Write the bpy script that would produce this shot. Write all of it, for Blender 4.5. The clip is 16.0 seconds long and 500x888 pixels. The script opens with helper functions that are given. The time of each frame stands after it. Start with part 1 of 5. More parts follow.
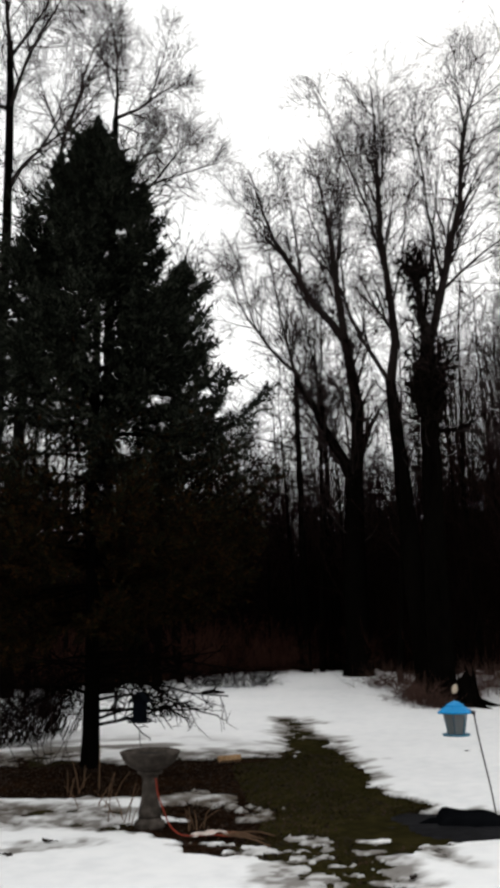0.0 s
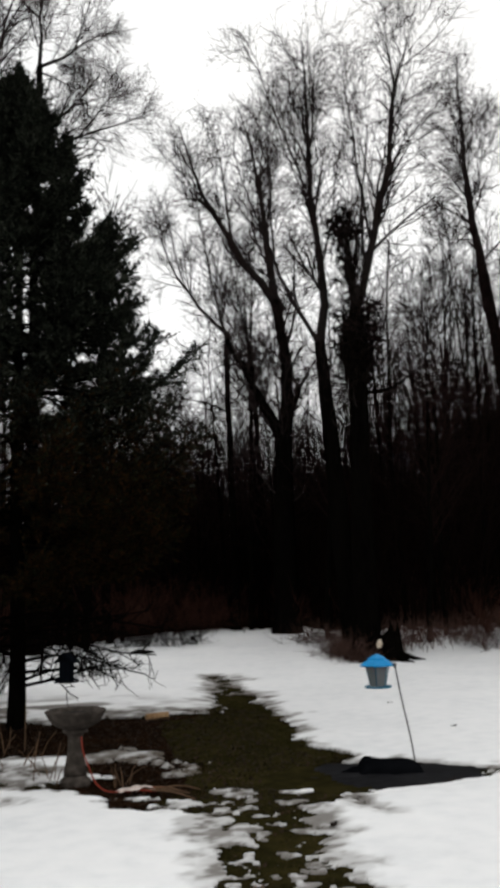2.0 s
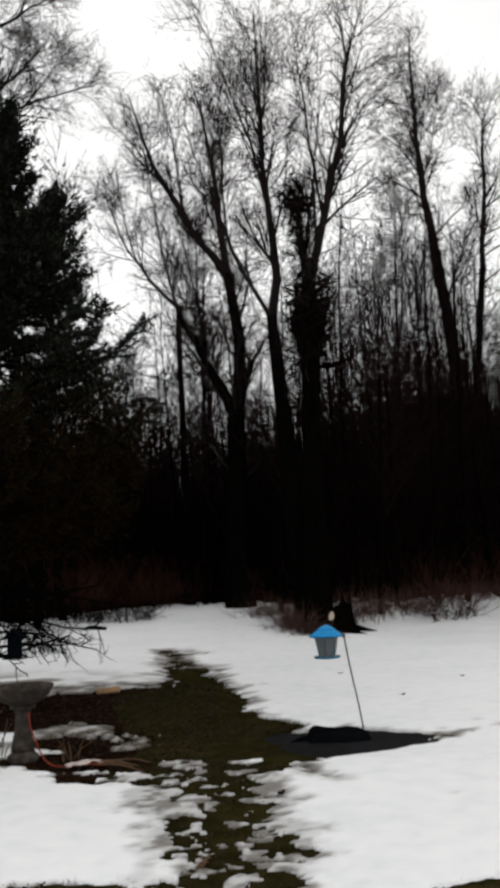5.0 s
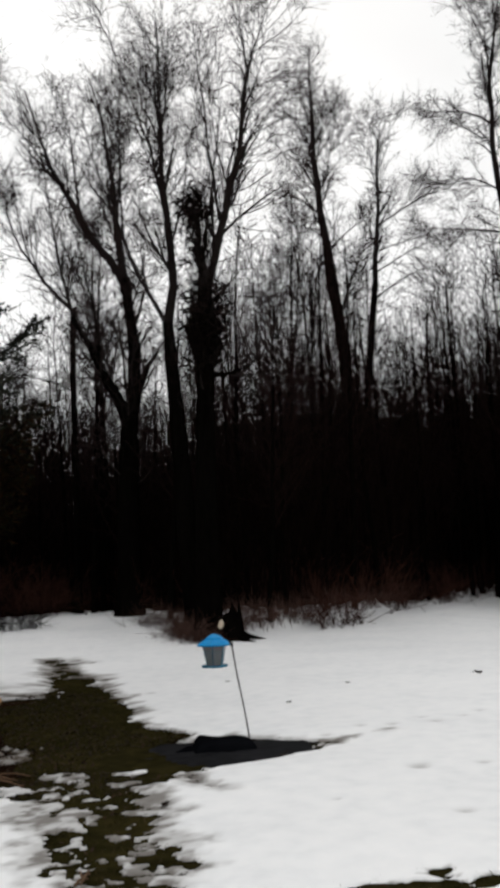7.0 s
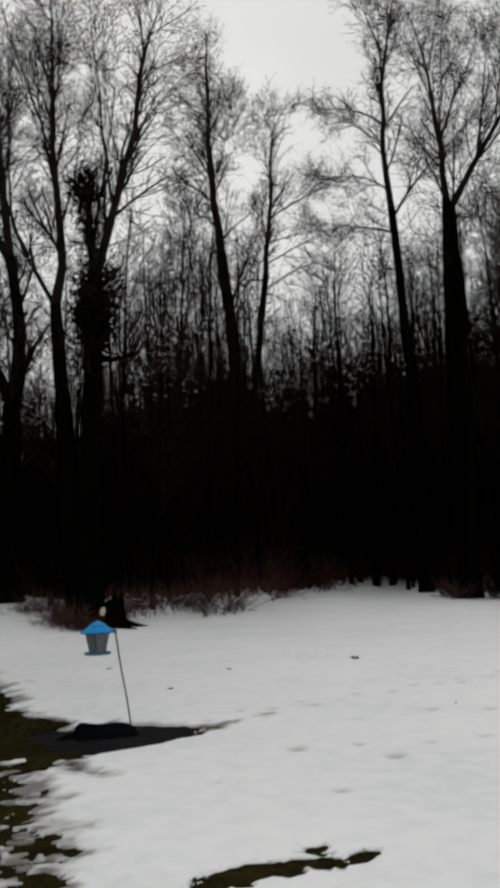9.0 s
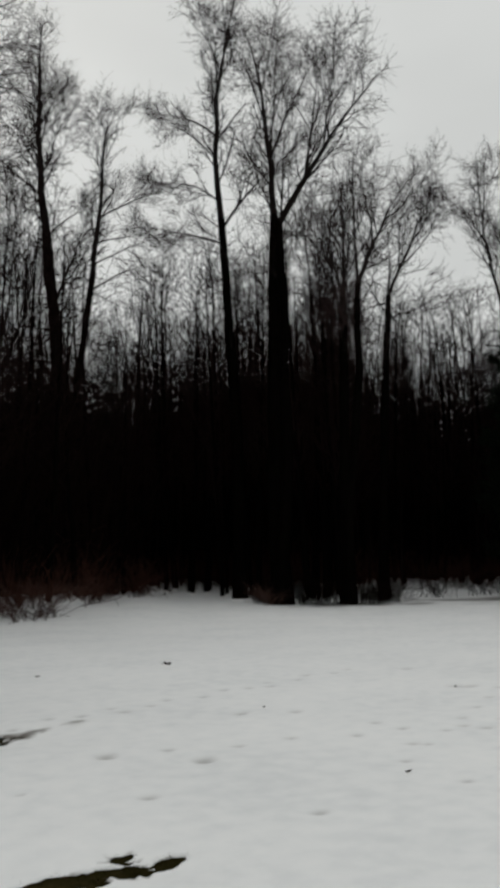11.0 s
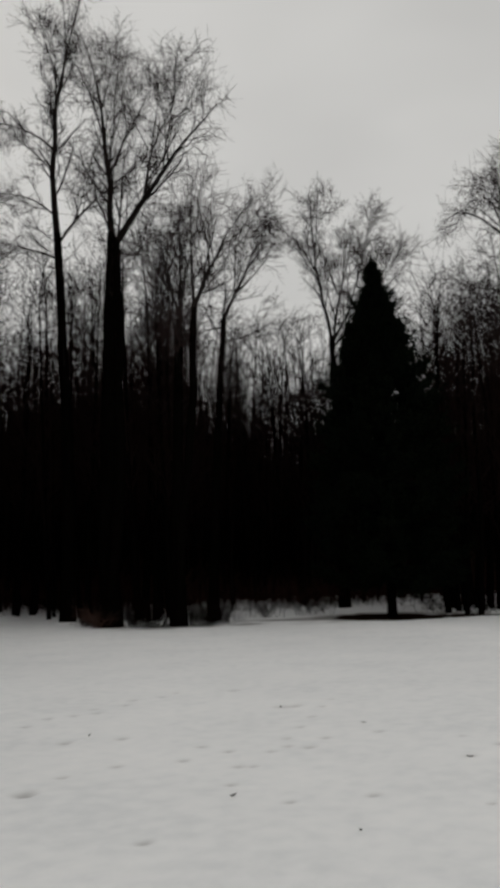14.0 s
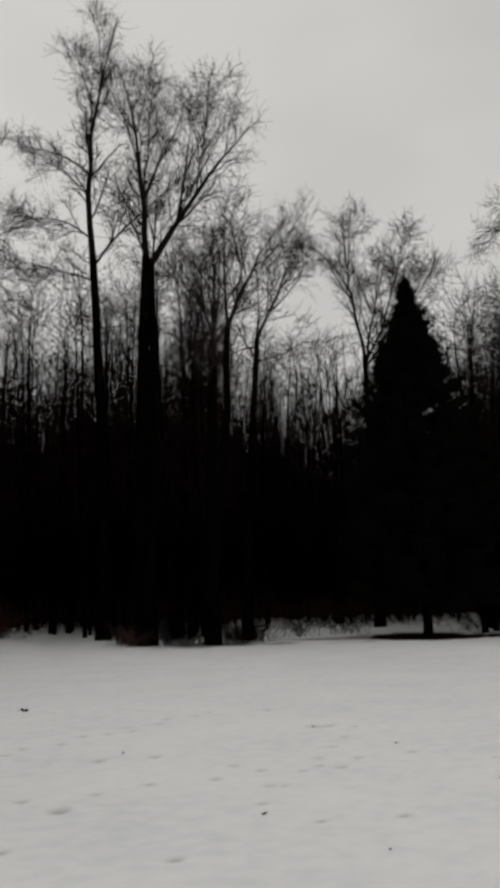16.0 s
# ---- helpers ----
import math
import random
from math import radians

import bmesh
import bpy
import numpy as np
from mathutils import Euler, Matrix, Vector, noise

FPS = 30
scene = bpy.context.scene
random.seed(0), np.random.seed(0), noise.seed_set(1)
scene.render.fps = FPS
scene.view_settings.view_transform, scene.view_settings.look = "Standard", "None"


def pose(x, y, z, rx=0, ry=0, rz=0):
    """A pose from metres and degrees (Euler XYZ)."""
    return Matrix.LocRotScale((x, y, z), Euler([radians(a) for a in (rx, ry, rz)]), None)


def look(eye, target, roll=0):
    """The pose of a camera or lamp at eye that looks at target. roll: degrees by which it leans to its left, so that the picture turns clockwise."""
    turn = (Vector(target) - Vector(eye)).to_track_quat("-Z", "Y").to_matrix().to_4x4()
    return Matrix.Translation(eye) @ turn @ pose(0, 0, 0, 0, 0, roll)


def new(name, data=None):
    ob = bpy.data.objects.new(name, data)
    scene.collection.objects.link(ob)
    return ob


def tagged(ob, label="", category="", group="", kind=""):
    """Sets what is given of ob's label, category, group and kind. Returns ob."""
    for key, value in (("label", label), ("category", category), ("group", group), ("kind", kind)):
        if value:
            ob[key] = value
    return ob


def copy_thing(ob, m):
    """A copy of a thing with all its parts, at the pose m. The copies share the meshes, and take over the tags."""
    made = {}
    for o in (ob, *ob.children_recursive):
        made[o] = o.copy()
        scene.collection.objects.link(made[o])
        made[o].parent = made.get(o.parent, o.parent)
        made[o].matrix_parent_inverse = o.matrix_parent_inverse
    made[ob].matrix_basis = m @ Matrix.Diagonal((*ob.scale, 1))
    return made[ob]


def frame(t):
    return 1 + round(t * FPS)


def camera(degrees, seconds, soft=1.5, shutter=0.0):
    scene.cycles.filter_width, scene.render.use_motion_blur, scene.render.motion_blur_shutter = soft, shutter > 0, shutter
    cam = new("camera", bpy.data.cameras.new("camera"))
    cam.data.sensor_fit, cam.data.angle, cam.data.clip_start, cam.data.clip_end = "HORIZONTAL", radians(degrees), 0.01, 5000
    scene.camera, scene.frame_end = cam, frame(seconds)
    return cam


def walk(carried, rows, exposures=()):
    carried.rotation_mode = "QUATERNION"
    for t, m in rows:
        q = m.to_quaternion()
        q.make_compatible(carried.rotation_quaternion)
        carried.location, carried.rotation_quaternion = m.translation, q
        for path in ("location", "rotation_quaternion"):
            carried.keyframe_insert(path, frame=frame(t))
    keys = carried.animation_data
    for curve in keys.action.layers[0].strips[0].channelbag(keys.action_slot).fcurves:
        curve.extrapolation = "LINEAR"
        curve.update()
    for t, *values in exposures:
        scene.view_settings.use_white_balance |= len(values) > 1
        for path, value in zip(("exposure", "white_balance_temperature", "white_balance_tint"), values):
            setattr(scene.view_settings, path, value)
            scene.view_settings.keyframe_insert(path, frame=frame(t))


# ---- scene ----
# seconds; the eye's sway in metres; turn, tilt and lean in degrees
PATH = [
    (0, -0.046, 0.003, 0.012, -0.09, 13.04, -0.92),
    (0.5, -0.019, -0.004, 0.003, -2.31, 12.78, -1.42),
    (1, -0.003, 0.030, -0.001, -4.32, 12.06, -1.65),
    (1.5, -0.000, 0.021, -0.006, -4.30, 11.44, -1.65),
    (2, 0.007, 0.040, -0.011, -4.67, 10.39, -1.83),
    (2.5, 0.033, 0.051, -0.020, -4.92, 9.29, -2.24),
    (3, 0.035, 0.055, -0.028, -5.19, 9.08, -2.38),
    (3.5, 0.034, 0.060, -0.023, -5.68, 8.87, -2.41),
    (4, 0.059, 0.072, -0.033, -6.32, 8.75, -2.60),
    (6.5, 0.079, 0.130, -0.044, -12.02, 8.87, -2.34),
    (7, 0.093, 0.119, -0.034, -14.76, 8.89, -2.43),
    (7.5, 0.101, 0.094, -0.031, -17.68, 8.58, -2.01),
    (8, 0.087, 0.070, -0.032, -18.90, 8.53, -1.91),
    (10.3, 0.024, 0.122, -0.029, -29.17, 7.24, -1.33),
    (10.5, 0.024, 0.122, -0.029, -30.41, 7.88, -1.29),
    (11, 0.047, 0.111, -0.032, -34.27, 7.85, -1.18),
    (11.5, 0.082, 0.077, -0.014, -36.31, 8.32, -1.06),
    (12, 0.062, 0.036, -0.019, -37.98, 8.55, -0.93),
    (12.5, 0.033, 0.048, -0.014, -39.75, 8.62, -0.93),
    (13, 0.045, 0.040, -0.022, -41.34, 8.85, -0.94),
    (13.5, 0.059, 0.045, -0.019, -43.18, 9.09, -1.32),
    (14, 0.047, 0.099, 0.000, -45.40, 8.93, -1.59),
    (14.5, 0.049, 0.088, 0.008, -47.15, 8.39, -1.39),
    (15, 0.057, 0.026, -0.014, -46.91, 8.73, -1.42),
    (15.5, 0.022, 0.015, 0.004, -45.65, 9.19, -1.51),
    (16, -0.002, -0.011, 0.006, -43.10, 10.19, -1.48),
]
cam = camera(32.2, 16.0, soft=4.5)
walk(cam, [(t, pose(x, y, 1.6 + z, 90 + p, 0, w) @ pose(0, 0, 0, 0, 0, r)) for t, x, y, z, w, p, r in PATH],
     exposures=[(0, 0.13, 6500, 10), (2, 0.0, 6500, 10), (4, -0.05, 6500, 10), (6.5, -0.06, 6500, 10.5), (7.5, -0.1, 6500, 10.5), (8, -0.26, 6500, 10), (10.5, -0.55, 6500, 8), (11.2, -0.64, 6500, 7), (12.5, -0.74, 6520, 7), (14.5, -0.79, 6680, 10), (16, -0.77, 6680, 10)])

# ---- sky and sun: thin overcast, the sun veiled behind the wood ----
SUN_AZ, SUN_EL = 15.0, 38.0
sun_dir = Vector((math.sin(radians(SUN_AZ)) * math.cos(radians(SUN_EL)), math.cos(radians(SUN_AZ)) * math.cos(radians(SUN_EL)), math.sin(radians(SUN_EL))))
world = bpy.data.worlds.new("overcast")
world.use_nodes = True
scene.world = world
wt = world.node_tree
bg = wt.nodes["Background"]
sky = wt.nodes.new("ShaderNodeTexSky")
sky.sky_type, sky.sun_disc = "NISHITA", False
sky.sun_elevation, sky.sun_rotation = radians(SUN_EL), radians(SUN_AZ)
coord = wt.nodes.new("ShaderNodeTexCoord")
dot = wt.nodes.new("ShaderNodeVectorMath")
dot.operation = "DOT_PRODUCT"
dot.inputs[1].default_value = sun_dir
wt.links.new(coord.outputs["Generated"], dot.inputs[0])
glow = wt.nodes.new("ShaderNodeMapRange")
glow.interpolation_type = "SMOOTHSTEP"
for key, value in (("From Min", 0.55), ("From Max", 1.0), ("To Min", 1.11), ("To Max", 1.34)):
    glow.inputs[key].default_value = value
wt.links.new(dot.outputs["Value"], glow.inputs["Value"])
cloud = wt.nodes.new("ShaderNodeTexNoise")
cloud.inputs["Scale"].default_value, cloud.inputs["Detail"].default_value, cloud.inputs["Roughness"].default_value = 2.2, 3.0, 0.45
stretch = wt.nodes.new("ShaderNodeMapping")
stretch.inputs["Scale"].default_value = (1, 1, 2.4)
wt.links.new(coord.outputs["Generated"], stretch.inputs["Vector"])
wt.links.new(stretch.outputs["Vector"], cloud.inputs["Vector"])
puff = wt.nodes.new("ShaderNodeMapRange")
for key, value in (("From Min", 0.3), ("From Max", 0.7), ("To Min", 0.91), ("To Max", 1.09)):
    puff.inputs[key].default_value = value
wt.links.new(cloud.outputs["Fac"], puff.inputs["Value"])
level = wt.nodes.new("ShaderNodeMath")
level.operation = "MULTIPLY"
wt.links.new(glow.outputs["Result"], level.inputs[0])
wt.links.new(puff.outputs["Result"], level.inputs[1])
grey = wt.nodes.new("ShaderNodeVectorMath")
grey.operation = "SCALE"
grey.inputs[0].default_value = (1.0, 1.0, 0.986)
wt.links.new(level.outputs["Value"], grey.inputs["Scale"])
veil = wt.nodes.new("ShaderNodeVectorMath")
veil.operation = "SCALE"
veil.inputs["Scale"].default_value = 0.006
wt.links.new(sky.outputs["Color"], veil.inputs[0])
total = wt.nodes.new("ShaderNodeVectorMath")
total.operation = "ADD"
wt.links.new(grey.outputs["Vector"], total.inputs[0])
wt.links.new(veil.outputs["Vector"], total.inputs[1])
wt.links.new(total.outputs["Vector"], bg.inputs["Color"])
bg.inputs["Strength"].default_value = 0.78
sun = new("sun", bpy.data.lights.new("sun", "SUN"))
sun.data.energy, sun.data.angle, sun.data.color = 0.95, radians(25), (1.0, 0.975, 0.945)
sun.matrix_world = look(sun_dir * 60, (0, 0, 0))


# ---- materials ----
def surface(name, dark, light, scale=8.0, rough=0.9, bump=0.3, gloss=0.1, second=None, stretch_z=1.0, per_object=0.0, metal=0.0):
    """A material that mottles between two colours at two scales, with relief."""
    m = bpy.data.materials.new(name)
    m.use_nodes = True
    nt = m.node_tree
    b = nt.nodes["Principled BSDF"]
    b.inputs["Roughness"].default_value = rough
    b.inputs["Specular IOR Level"].default_value = gloss
    b.inputs["Metallic"].default_value = metal
    tc = nt.nodes.new("ShaderNodeTexCoord")
    mp = nt.nodes.new("ShaderNodeMapping")
    mp.inputs["Scale"].default_value = (1, 1, stretch_z)
    nt.links.new(tc.outputs["Object"], mp.inputs["Vector"])
    fine, broad = nt.nodes.new("ShaderNodeTexNoise"), nt.nodes.new("ShaderNodeTexNoise")
    fine.inputs["Scale"].default_value, fine.inputs["Detail"].default_value = scale, 6.0
    broad.inputs["Scale"].default_value, broad.inputs["Detail"].default_value = scale * 0.13, 3.0
    for n in (fine, broad):
        nt.links.new(mp.outputs["Vector"], n.inputs["Vector"])
    mixed = nt.nodes.new("ShaderNodeMath")
    mixed.operation = "MULTIPLY_ADD"
    mixed.inputs[1].default_value = 0.55
    half = nt.nodes.new("ShaderNodeMath")
    half.operation = "MULTIPLY"
    half.inputs[1].default_value = 0.45
    nt.links.new(broad.outputs["Fac"], half.inputs[0])
    nt.links.new(fine.outputs["Fac"], mixed.inputs[0])
    nt.links.new(half.outputs["Value"], mixed.inputs[2])
    ramp = nt.nodes.new("ShaderNodeValToRGB")
    ramp.color_ramp.elements[0].position, ramp.color_ramp.elements[0].color = 0.34, (*dark, 1)
    ramp.color_ramp.elements[1].position, ramp.color_ramp.elements[1].color = 0.66, (*light, 1)
    if second:
        e = ramp.color_ramp.elements.new(0.5)
        e.color = (*second, 1)
    last = mixed.outputs["Value"]
    if per_object:
        info, shift = nt.nodes.new("ShaderNodeObjectInfo"), nt.nodes.new("ShaderNodeMath")
        shift.operation = "MULTIPLY_ADD"
        shift.inputs[1].default_value = per_object
        nt.links.new(info.outputs["Random"], shift.inputs[0])
        nt.links.new(last, shift.inputs[2])
        last = shift.outputs["Value"]
    nt.links.new(last, ramp.inputs["Fac"])
    nt.links.new(ramp.outputs["Color"], b.inputs["Base Color"])
    if bump:
        bp = nt.nodes.new("ShaderNodeBump")
        bp.inputs["Strength"].default_value, bp.inputs["Distance"].default_value = bump, 0.02
        nt.links.new(fine.outputs["Fac"], bp.inputs["Height"])
        nt.links.new(bp.outputs["Normal"], b.inputs["Normal"])
    return m


def per_island(m, colours):
    """Give each loose piece of a mesh one of the colours."""
    nt = m.node_tree
    geo, ramp = nt.nodes.new("ShaderNodeNewGeometry"), nt.nodes.new("ShaderNodeValToRGB")
    ramp.color_ramp.interpolation = "CONSTANT"
    els = ramp.color_ramp.elements
    els[0].position, els[0].color = 0, (*colours[0], 1)
    els[1].position, els[1].color = 1 / len(colours), (*colours[1], 1)
    for k, c in enumerate(colours[2:]):
        els.new((k + 2) / len(colours)).color = (*c, 1)
    nt.links.new(geo.outputs["Random Per Island"], ramp.inputs["Fac"])
    nt.links.new(ramp.outputs["Color"], nt.nodes["Principled BSDF"].inputs["Base Color"])
    return m


# trunk bark has the shade, limb bark the sky's glare, put into its colour
BARK = surface("shade_dark_bark", (0.0008, 0.0007, 0.0006), (0.003, 0.0024, 0.002), 14, 1.0, 0.6, 0.0, stretch_z=0.25, per_object=0.1)
LIMB = surface("sky_glare_limb_bark", (0.006, 0.005, 0.0046), (0.02, 0.016, 0.015), 9, 1.0, 0.4, 0.0, stretch_z=0.4, per_object=0.1)
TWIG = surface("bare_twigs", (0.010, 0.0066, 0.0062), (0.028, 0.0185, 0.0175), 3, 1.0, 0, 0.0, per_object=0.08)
# darker copy of the twigs, with the wood's shade put into the colour
WOOD_TWIG = surface("shade_toned_twigs", (0.0045, 0.0026, 0.0023), (0.015, 0.0085, 0.0075), 3, 1.0, 0, 0.0, per_object=0.08)
# distant trees carry the deep wood's shade in their near-black colour
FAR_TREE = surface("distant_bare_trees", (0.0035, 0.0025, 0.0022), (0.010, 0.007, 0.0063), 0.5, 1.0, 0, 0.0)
# undergrowth near black: shade between the stems is put into the colour
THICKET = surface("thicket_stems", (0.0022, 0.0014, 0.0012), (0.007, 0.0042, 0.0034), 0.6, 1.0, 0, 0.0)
BRUSH = surface("red_brown_brush", (0.012, 0.005, 0.004), (0.05, 0.023, 0.017), 0.8, 1.0, 0, 0.0)
CANE = surface("bramble_canes", (0.018, 0.009, 0.007), (0.075, 0.043, 0.034), 2.5, 0.9, 0, 0.06, per_object=0.1)
VINE = surface("vine_stems", (0.0025, 0.0019, 0.0016), (0.009, 0.0066, 0.0055), 6, 1.0, 0, 0.0)
# highlights on the boughs are put in as the palest needle tone
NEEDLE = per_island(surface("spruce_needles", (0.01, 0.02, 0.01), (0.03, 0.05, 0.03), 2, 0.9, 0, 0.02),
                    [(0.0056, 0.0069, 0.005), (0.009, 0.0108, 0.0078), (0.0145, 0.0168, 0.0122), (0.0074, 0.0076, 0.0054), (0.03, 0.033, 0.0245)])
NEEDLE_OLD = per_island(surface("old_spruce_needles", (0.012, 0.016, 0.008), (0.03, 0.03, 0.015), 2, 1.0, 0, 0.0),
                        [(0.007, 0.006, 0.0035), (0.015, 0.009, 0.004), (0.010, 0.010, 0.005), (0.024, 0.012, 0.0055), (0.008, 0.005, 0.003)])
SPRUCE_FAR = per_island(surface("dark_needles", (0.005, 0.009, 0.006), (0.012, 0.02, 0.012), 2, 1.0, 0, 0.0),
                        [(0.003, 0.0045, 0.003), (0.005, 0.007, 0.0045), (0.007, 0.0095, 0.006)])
SNOW = surface("old_snow", (0.78, 0.79, 0.80), (0.89, 0.89, 0.89), 5, 0.8, 0.55, 0.2, second=(0.85, 0.855, 0.86))
SOIL = surface("leaf_litter_soil", (0.005, 0.0026, 0.0015), (0.022, 0.011, 0.006), 9, 1.0, 0.8, 0.0, second=(0.010, 0.0054, 0.0032))
TURF = surface("wet_turf", (0.010, 0.0085, 0.0035), (0.034, 0.027, 0.010), 7, 1.0, 0.8, 0.0, second=(0.018, 0.0155, 0.006))
GRASS = per_island(surface("grass_blades", (0.03, 0.03, 0.01), (0.06, 0.06, 0.02), 2, 1.0, 0, 0.0),
                   [(0.014, 0.0135, 0.004), (0.023, 0.0215, 0.006), (0.032, 0.026, 0.009), (0.018, 0.019, 0.005), (0.05, 0.037, 0.018)])
LITTER = per_island(surface("fallen_leaves", (0.03, 0.02, 0.01), (0.1, 0.06, 0.04), 2, 0.85, 0, 0.12),
                    [(0.016, 0.0085, 0.005), (0.022, 0.012, 0.0068), (0.012, 0.0065, 0.004), (0.034, 0.018, 0.0095), (0.008, 0.0045, 0.003)])
STRAW = surface("dry_straw", (0.045, 0.024, 0.014), (0.14, 0.085, 0.05), 8, 0.9, 0, 0.1, per_object=0.15)
CONCRETE = surface("weathered_concrete", (0.02, 0.016, 0.014), (0.1, 0.083, 0.072), 11, 0.95, 0.6, 0.05, second=(0.045, 0.038, 0.032))
BLUE = surface("sun_faded_blue_plastic", (0.0015, 0.19, 0.47), (0.002, 0.28, 0.62), 6, 0.55, 0.05, 0.2)
BLUE_TRAY = surface("dirty_blue_plastic", (0.01, 0.10, 0.17), (0.02, 0.17, 0.27), 10, 0.55, 0.1, 0.35)
BLACK_METAL = surface("black_painted_steel", (0.008, 0.008, 0.009), (0.025, 0.025, 0.027), 30, 0.5, 0.1, 0.4)
POLE = surface("weathered_steel", (0.05, 0.05, 0.05), (0.12, 0.115, 0.11), 20, 0.5, 0.1, 0.5, metal=0.4)
SEED = surface("bird_seed", (0.012, 0.011, 0.010), (0.06, 0.052, 0.047), 60, 0.9, 0.6, 0.1)
SLATE = surface("dark_painted_wood", (0.0012, 0.0017, 0.0028), (0.0035, 0.0048, 0.0075), 15, 0.95, 0.3, 0.02)
TARP = surface("black_pond_liner", (0.0018, 0.002, 0.0026), (0.005, 0.0054, 0.0065), 5, 0.9, 0.3, 0.0)
SLUSH = surface("dark_slush", (0.0026, 0.0026, 0.0034), (0.011, 0.011, 0.013), 6, 0.75, 0.25, 0.03, second=(0.005, 0.005, 0.0062))
CORD = surface("red_orange_rubber", (0.14, 0.016, 0.009), (0.27, 0.042, 0.024), 8, 0.7, 0.1, 0.12)
RAG = surface("soiled_white_cloth", (0.42, 0.33, 0.29), (0.7, 0.62, 0.57), 12, 0.95, 0.4, 0.1)
PALE_CUT = surface("sawn_end_grain", (0.42, 0.34, 0.25), (0.66, 0.57, 0.46), 30, 0.9, 0.3, 0.1)
FRESH_WOOD = surface("cut_wood", (0.16, 0.09, 0.045), (0.46, 0.30, 0.17), 14, 0.85, 0.3, 0.1, second=(0.33, 0.20, 0.10))
# the darkness behind the trees, painted as one near-black sheet
BACKDROP = surface("far_wood_shade", (0.0012, 0.0009, 0.0008), (0.004, 0.0028, 0.0025), 0.25, 1.0, 0, 0.0, stretch_z=0.15)
DULL_GLASS = bpy.data.materials.new("scratched_clear_plastic")
DULL_GLASS.use_nodes = True
g = DULL_GLASS.node_tree.nodes["Principled BSDF"]
g.inputs["Base Color"].default_value, g.inputs["Roughness"].default_value, g.inputs["Transmission Weight"].default_value, g.inputs["IOR"].default_value = (0.75, 0.77, 0.78, 1), 0.3, 0.85, 1.2


# ---- mesh tools ----
def solid(name, verts, faces, material, parent=None, label="", smooth=False):
    """One mesh object from arrays; faces all have as many corners."""
    verts, faces = np.asarray(verts, float).reshape(-1, 3), np.asarray(faces, int)
    me = bpy.data.meshes.new(name)
    n, k = faces.shape
    me.vertices.add(len(verts))
    me.vertices.foreach_set("co", verts.astype(np.float32).ravel())
    me.loops.add(n * k)
    me.loops.foreach_set("vertex_index", faces.astype(np.int32).ravel())
    me.polygons.add(n)
    me.polygons.foreach_set("loop_start", np.arange(0, n * k, k, dtype=np.int32))
    me.polygons.foreach_set("loop_total", np.full(n, k, np.int32))
    me.polygons.foreach_set("use_smooth", np.full(n, smooth, bool))
    me.update(calc_edges=True)
    me.materials.append(material)
    ob = new(name, me)
    if parent:
        ob.parent = parent
    return tagged(ob, label)


def part(name, bm, material, parent, label="", smooth=False):
    """A bmesh as one mesh object under a thing or a part."""
    me = bpy.data.meshes.new(name)
    for f in bm.faces:
        f.smooth = smooth
    bm.to_mesh(me)
    bm.free()
    me.materials.append(material)
    ob = new(name, me)
    if parent:
        ob.parent = parent
    return tagged(ob, label)


def empty(name, x, y, z, rz=0.0, label="", category="", group="", kind=""):
    ob = new(name)
    ob.empty_display_size = 0.2
    ob.matrix_basis = pose(x, y, z, 0, 0, rz)
    return tagged(ob, label, category, group, kind)


def unit(v):
    return v / np.maximum(np.linalg.norm(v, axis=-1, keepdims=True), 1e-9)


def tubes(P, R, k=3):
    """Many tapered tubes at once: centre lines P (n, m, 3), radii R (n, m). Gives vertices and quads."""
    n, m, _ = P.shape
    T = unit(np.gradient(P, axis=1))
    ref = np.where(np.abs(T[:, :1, 0:1]) < 0.7, np.array([1.0, 0, 0]), np.array([0, 1.0, 0]))
    U = unit(np.cross(T, ref))
    V = np.cross(T, U)
    a = np.arange(k) * 2 * np.pi / k
    ring = U[:, :, None] * np.cos(a)[None, None, :, None] + V[:, :, None] * np.sin(a)[None, None, :, None]
    verts = P[:, :, None] + ring * R[:, :, None, None]
    i, j, c = np.meshgrid(np.arange(n), np.arange(m - 1), np.arange(k), indexing="ij")
    d = (c + 1) % k
    base = i * m * k + j * k
    faces = np.stack([base + c, base + d, base + k + d, base + k + c], -1).reshape(-1, 4)
    return verts.reshape(-1, 3), faces


def joined(sets):
    vs, fs, off = [], [], 0
    for v, f in sets:
        vs.append(v)
        fs.append(f + off)
        off += len(v)
    return np.concatenate(vs), np.concatenate(fs)


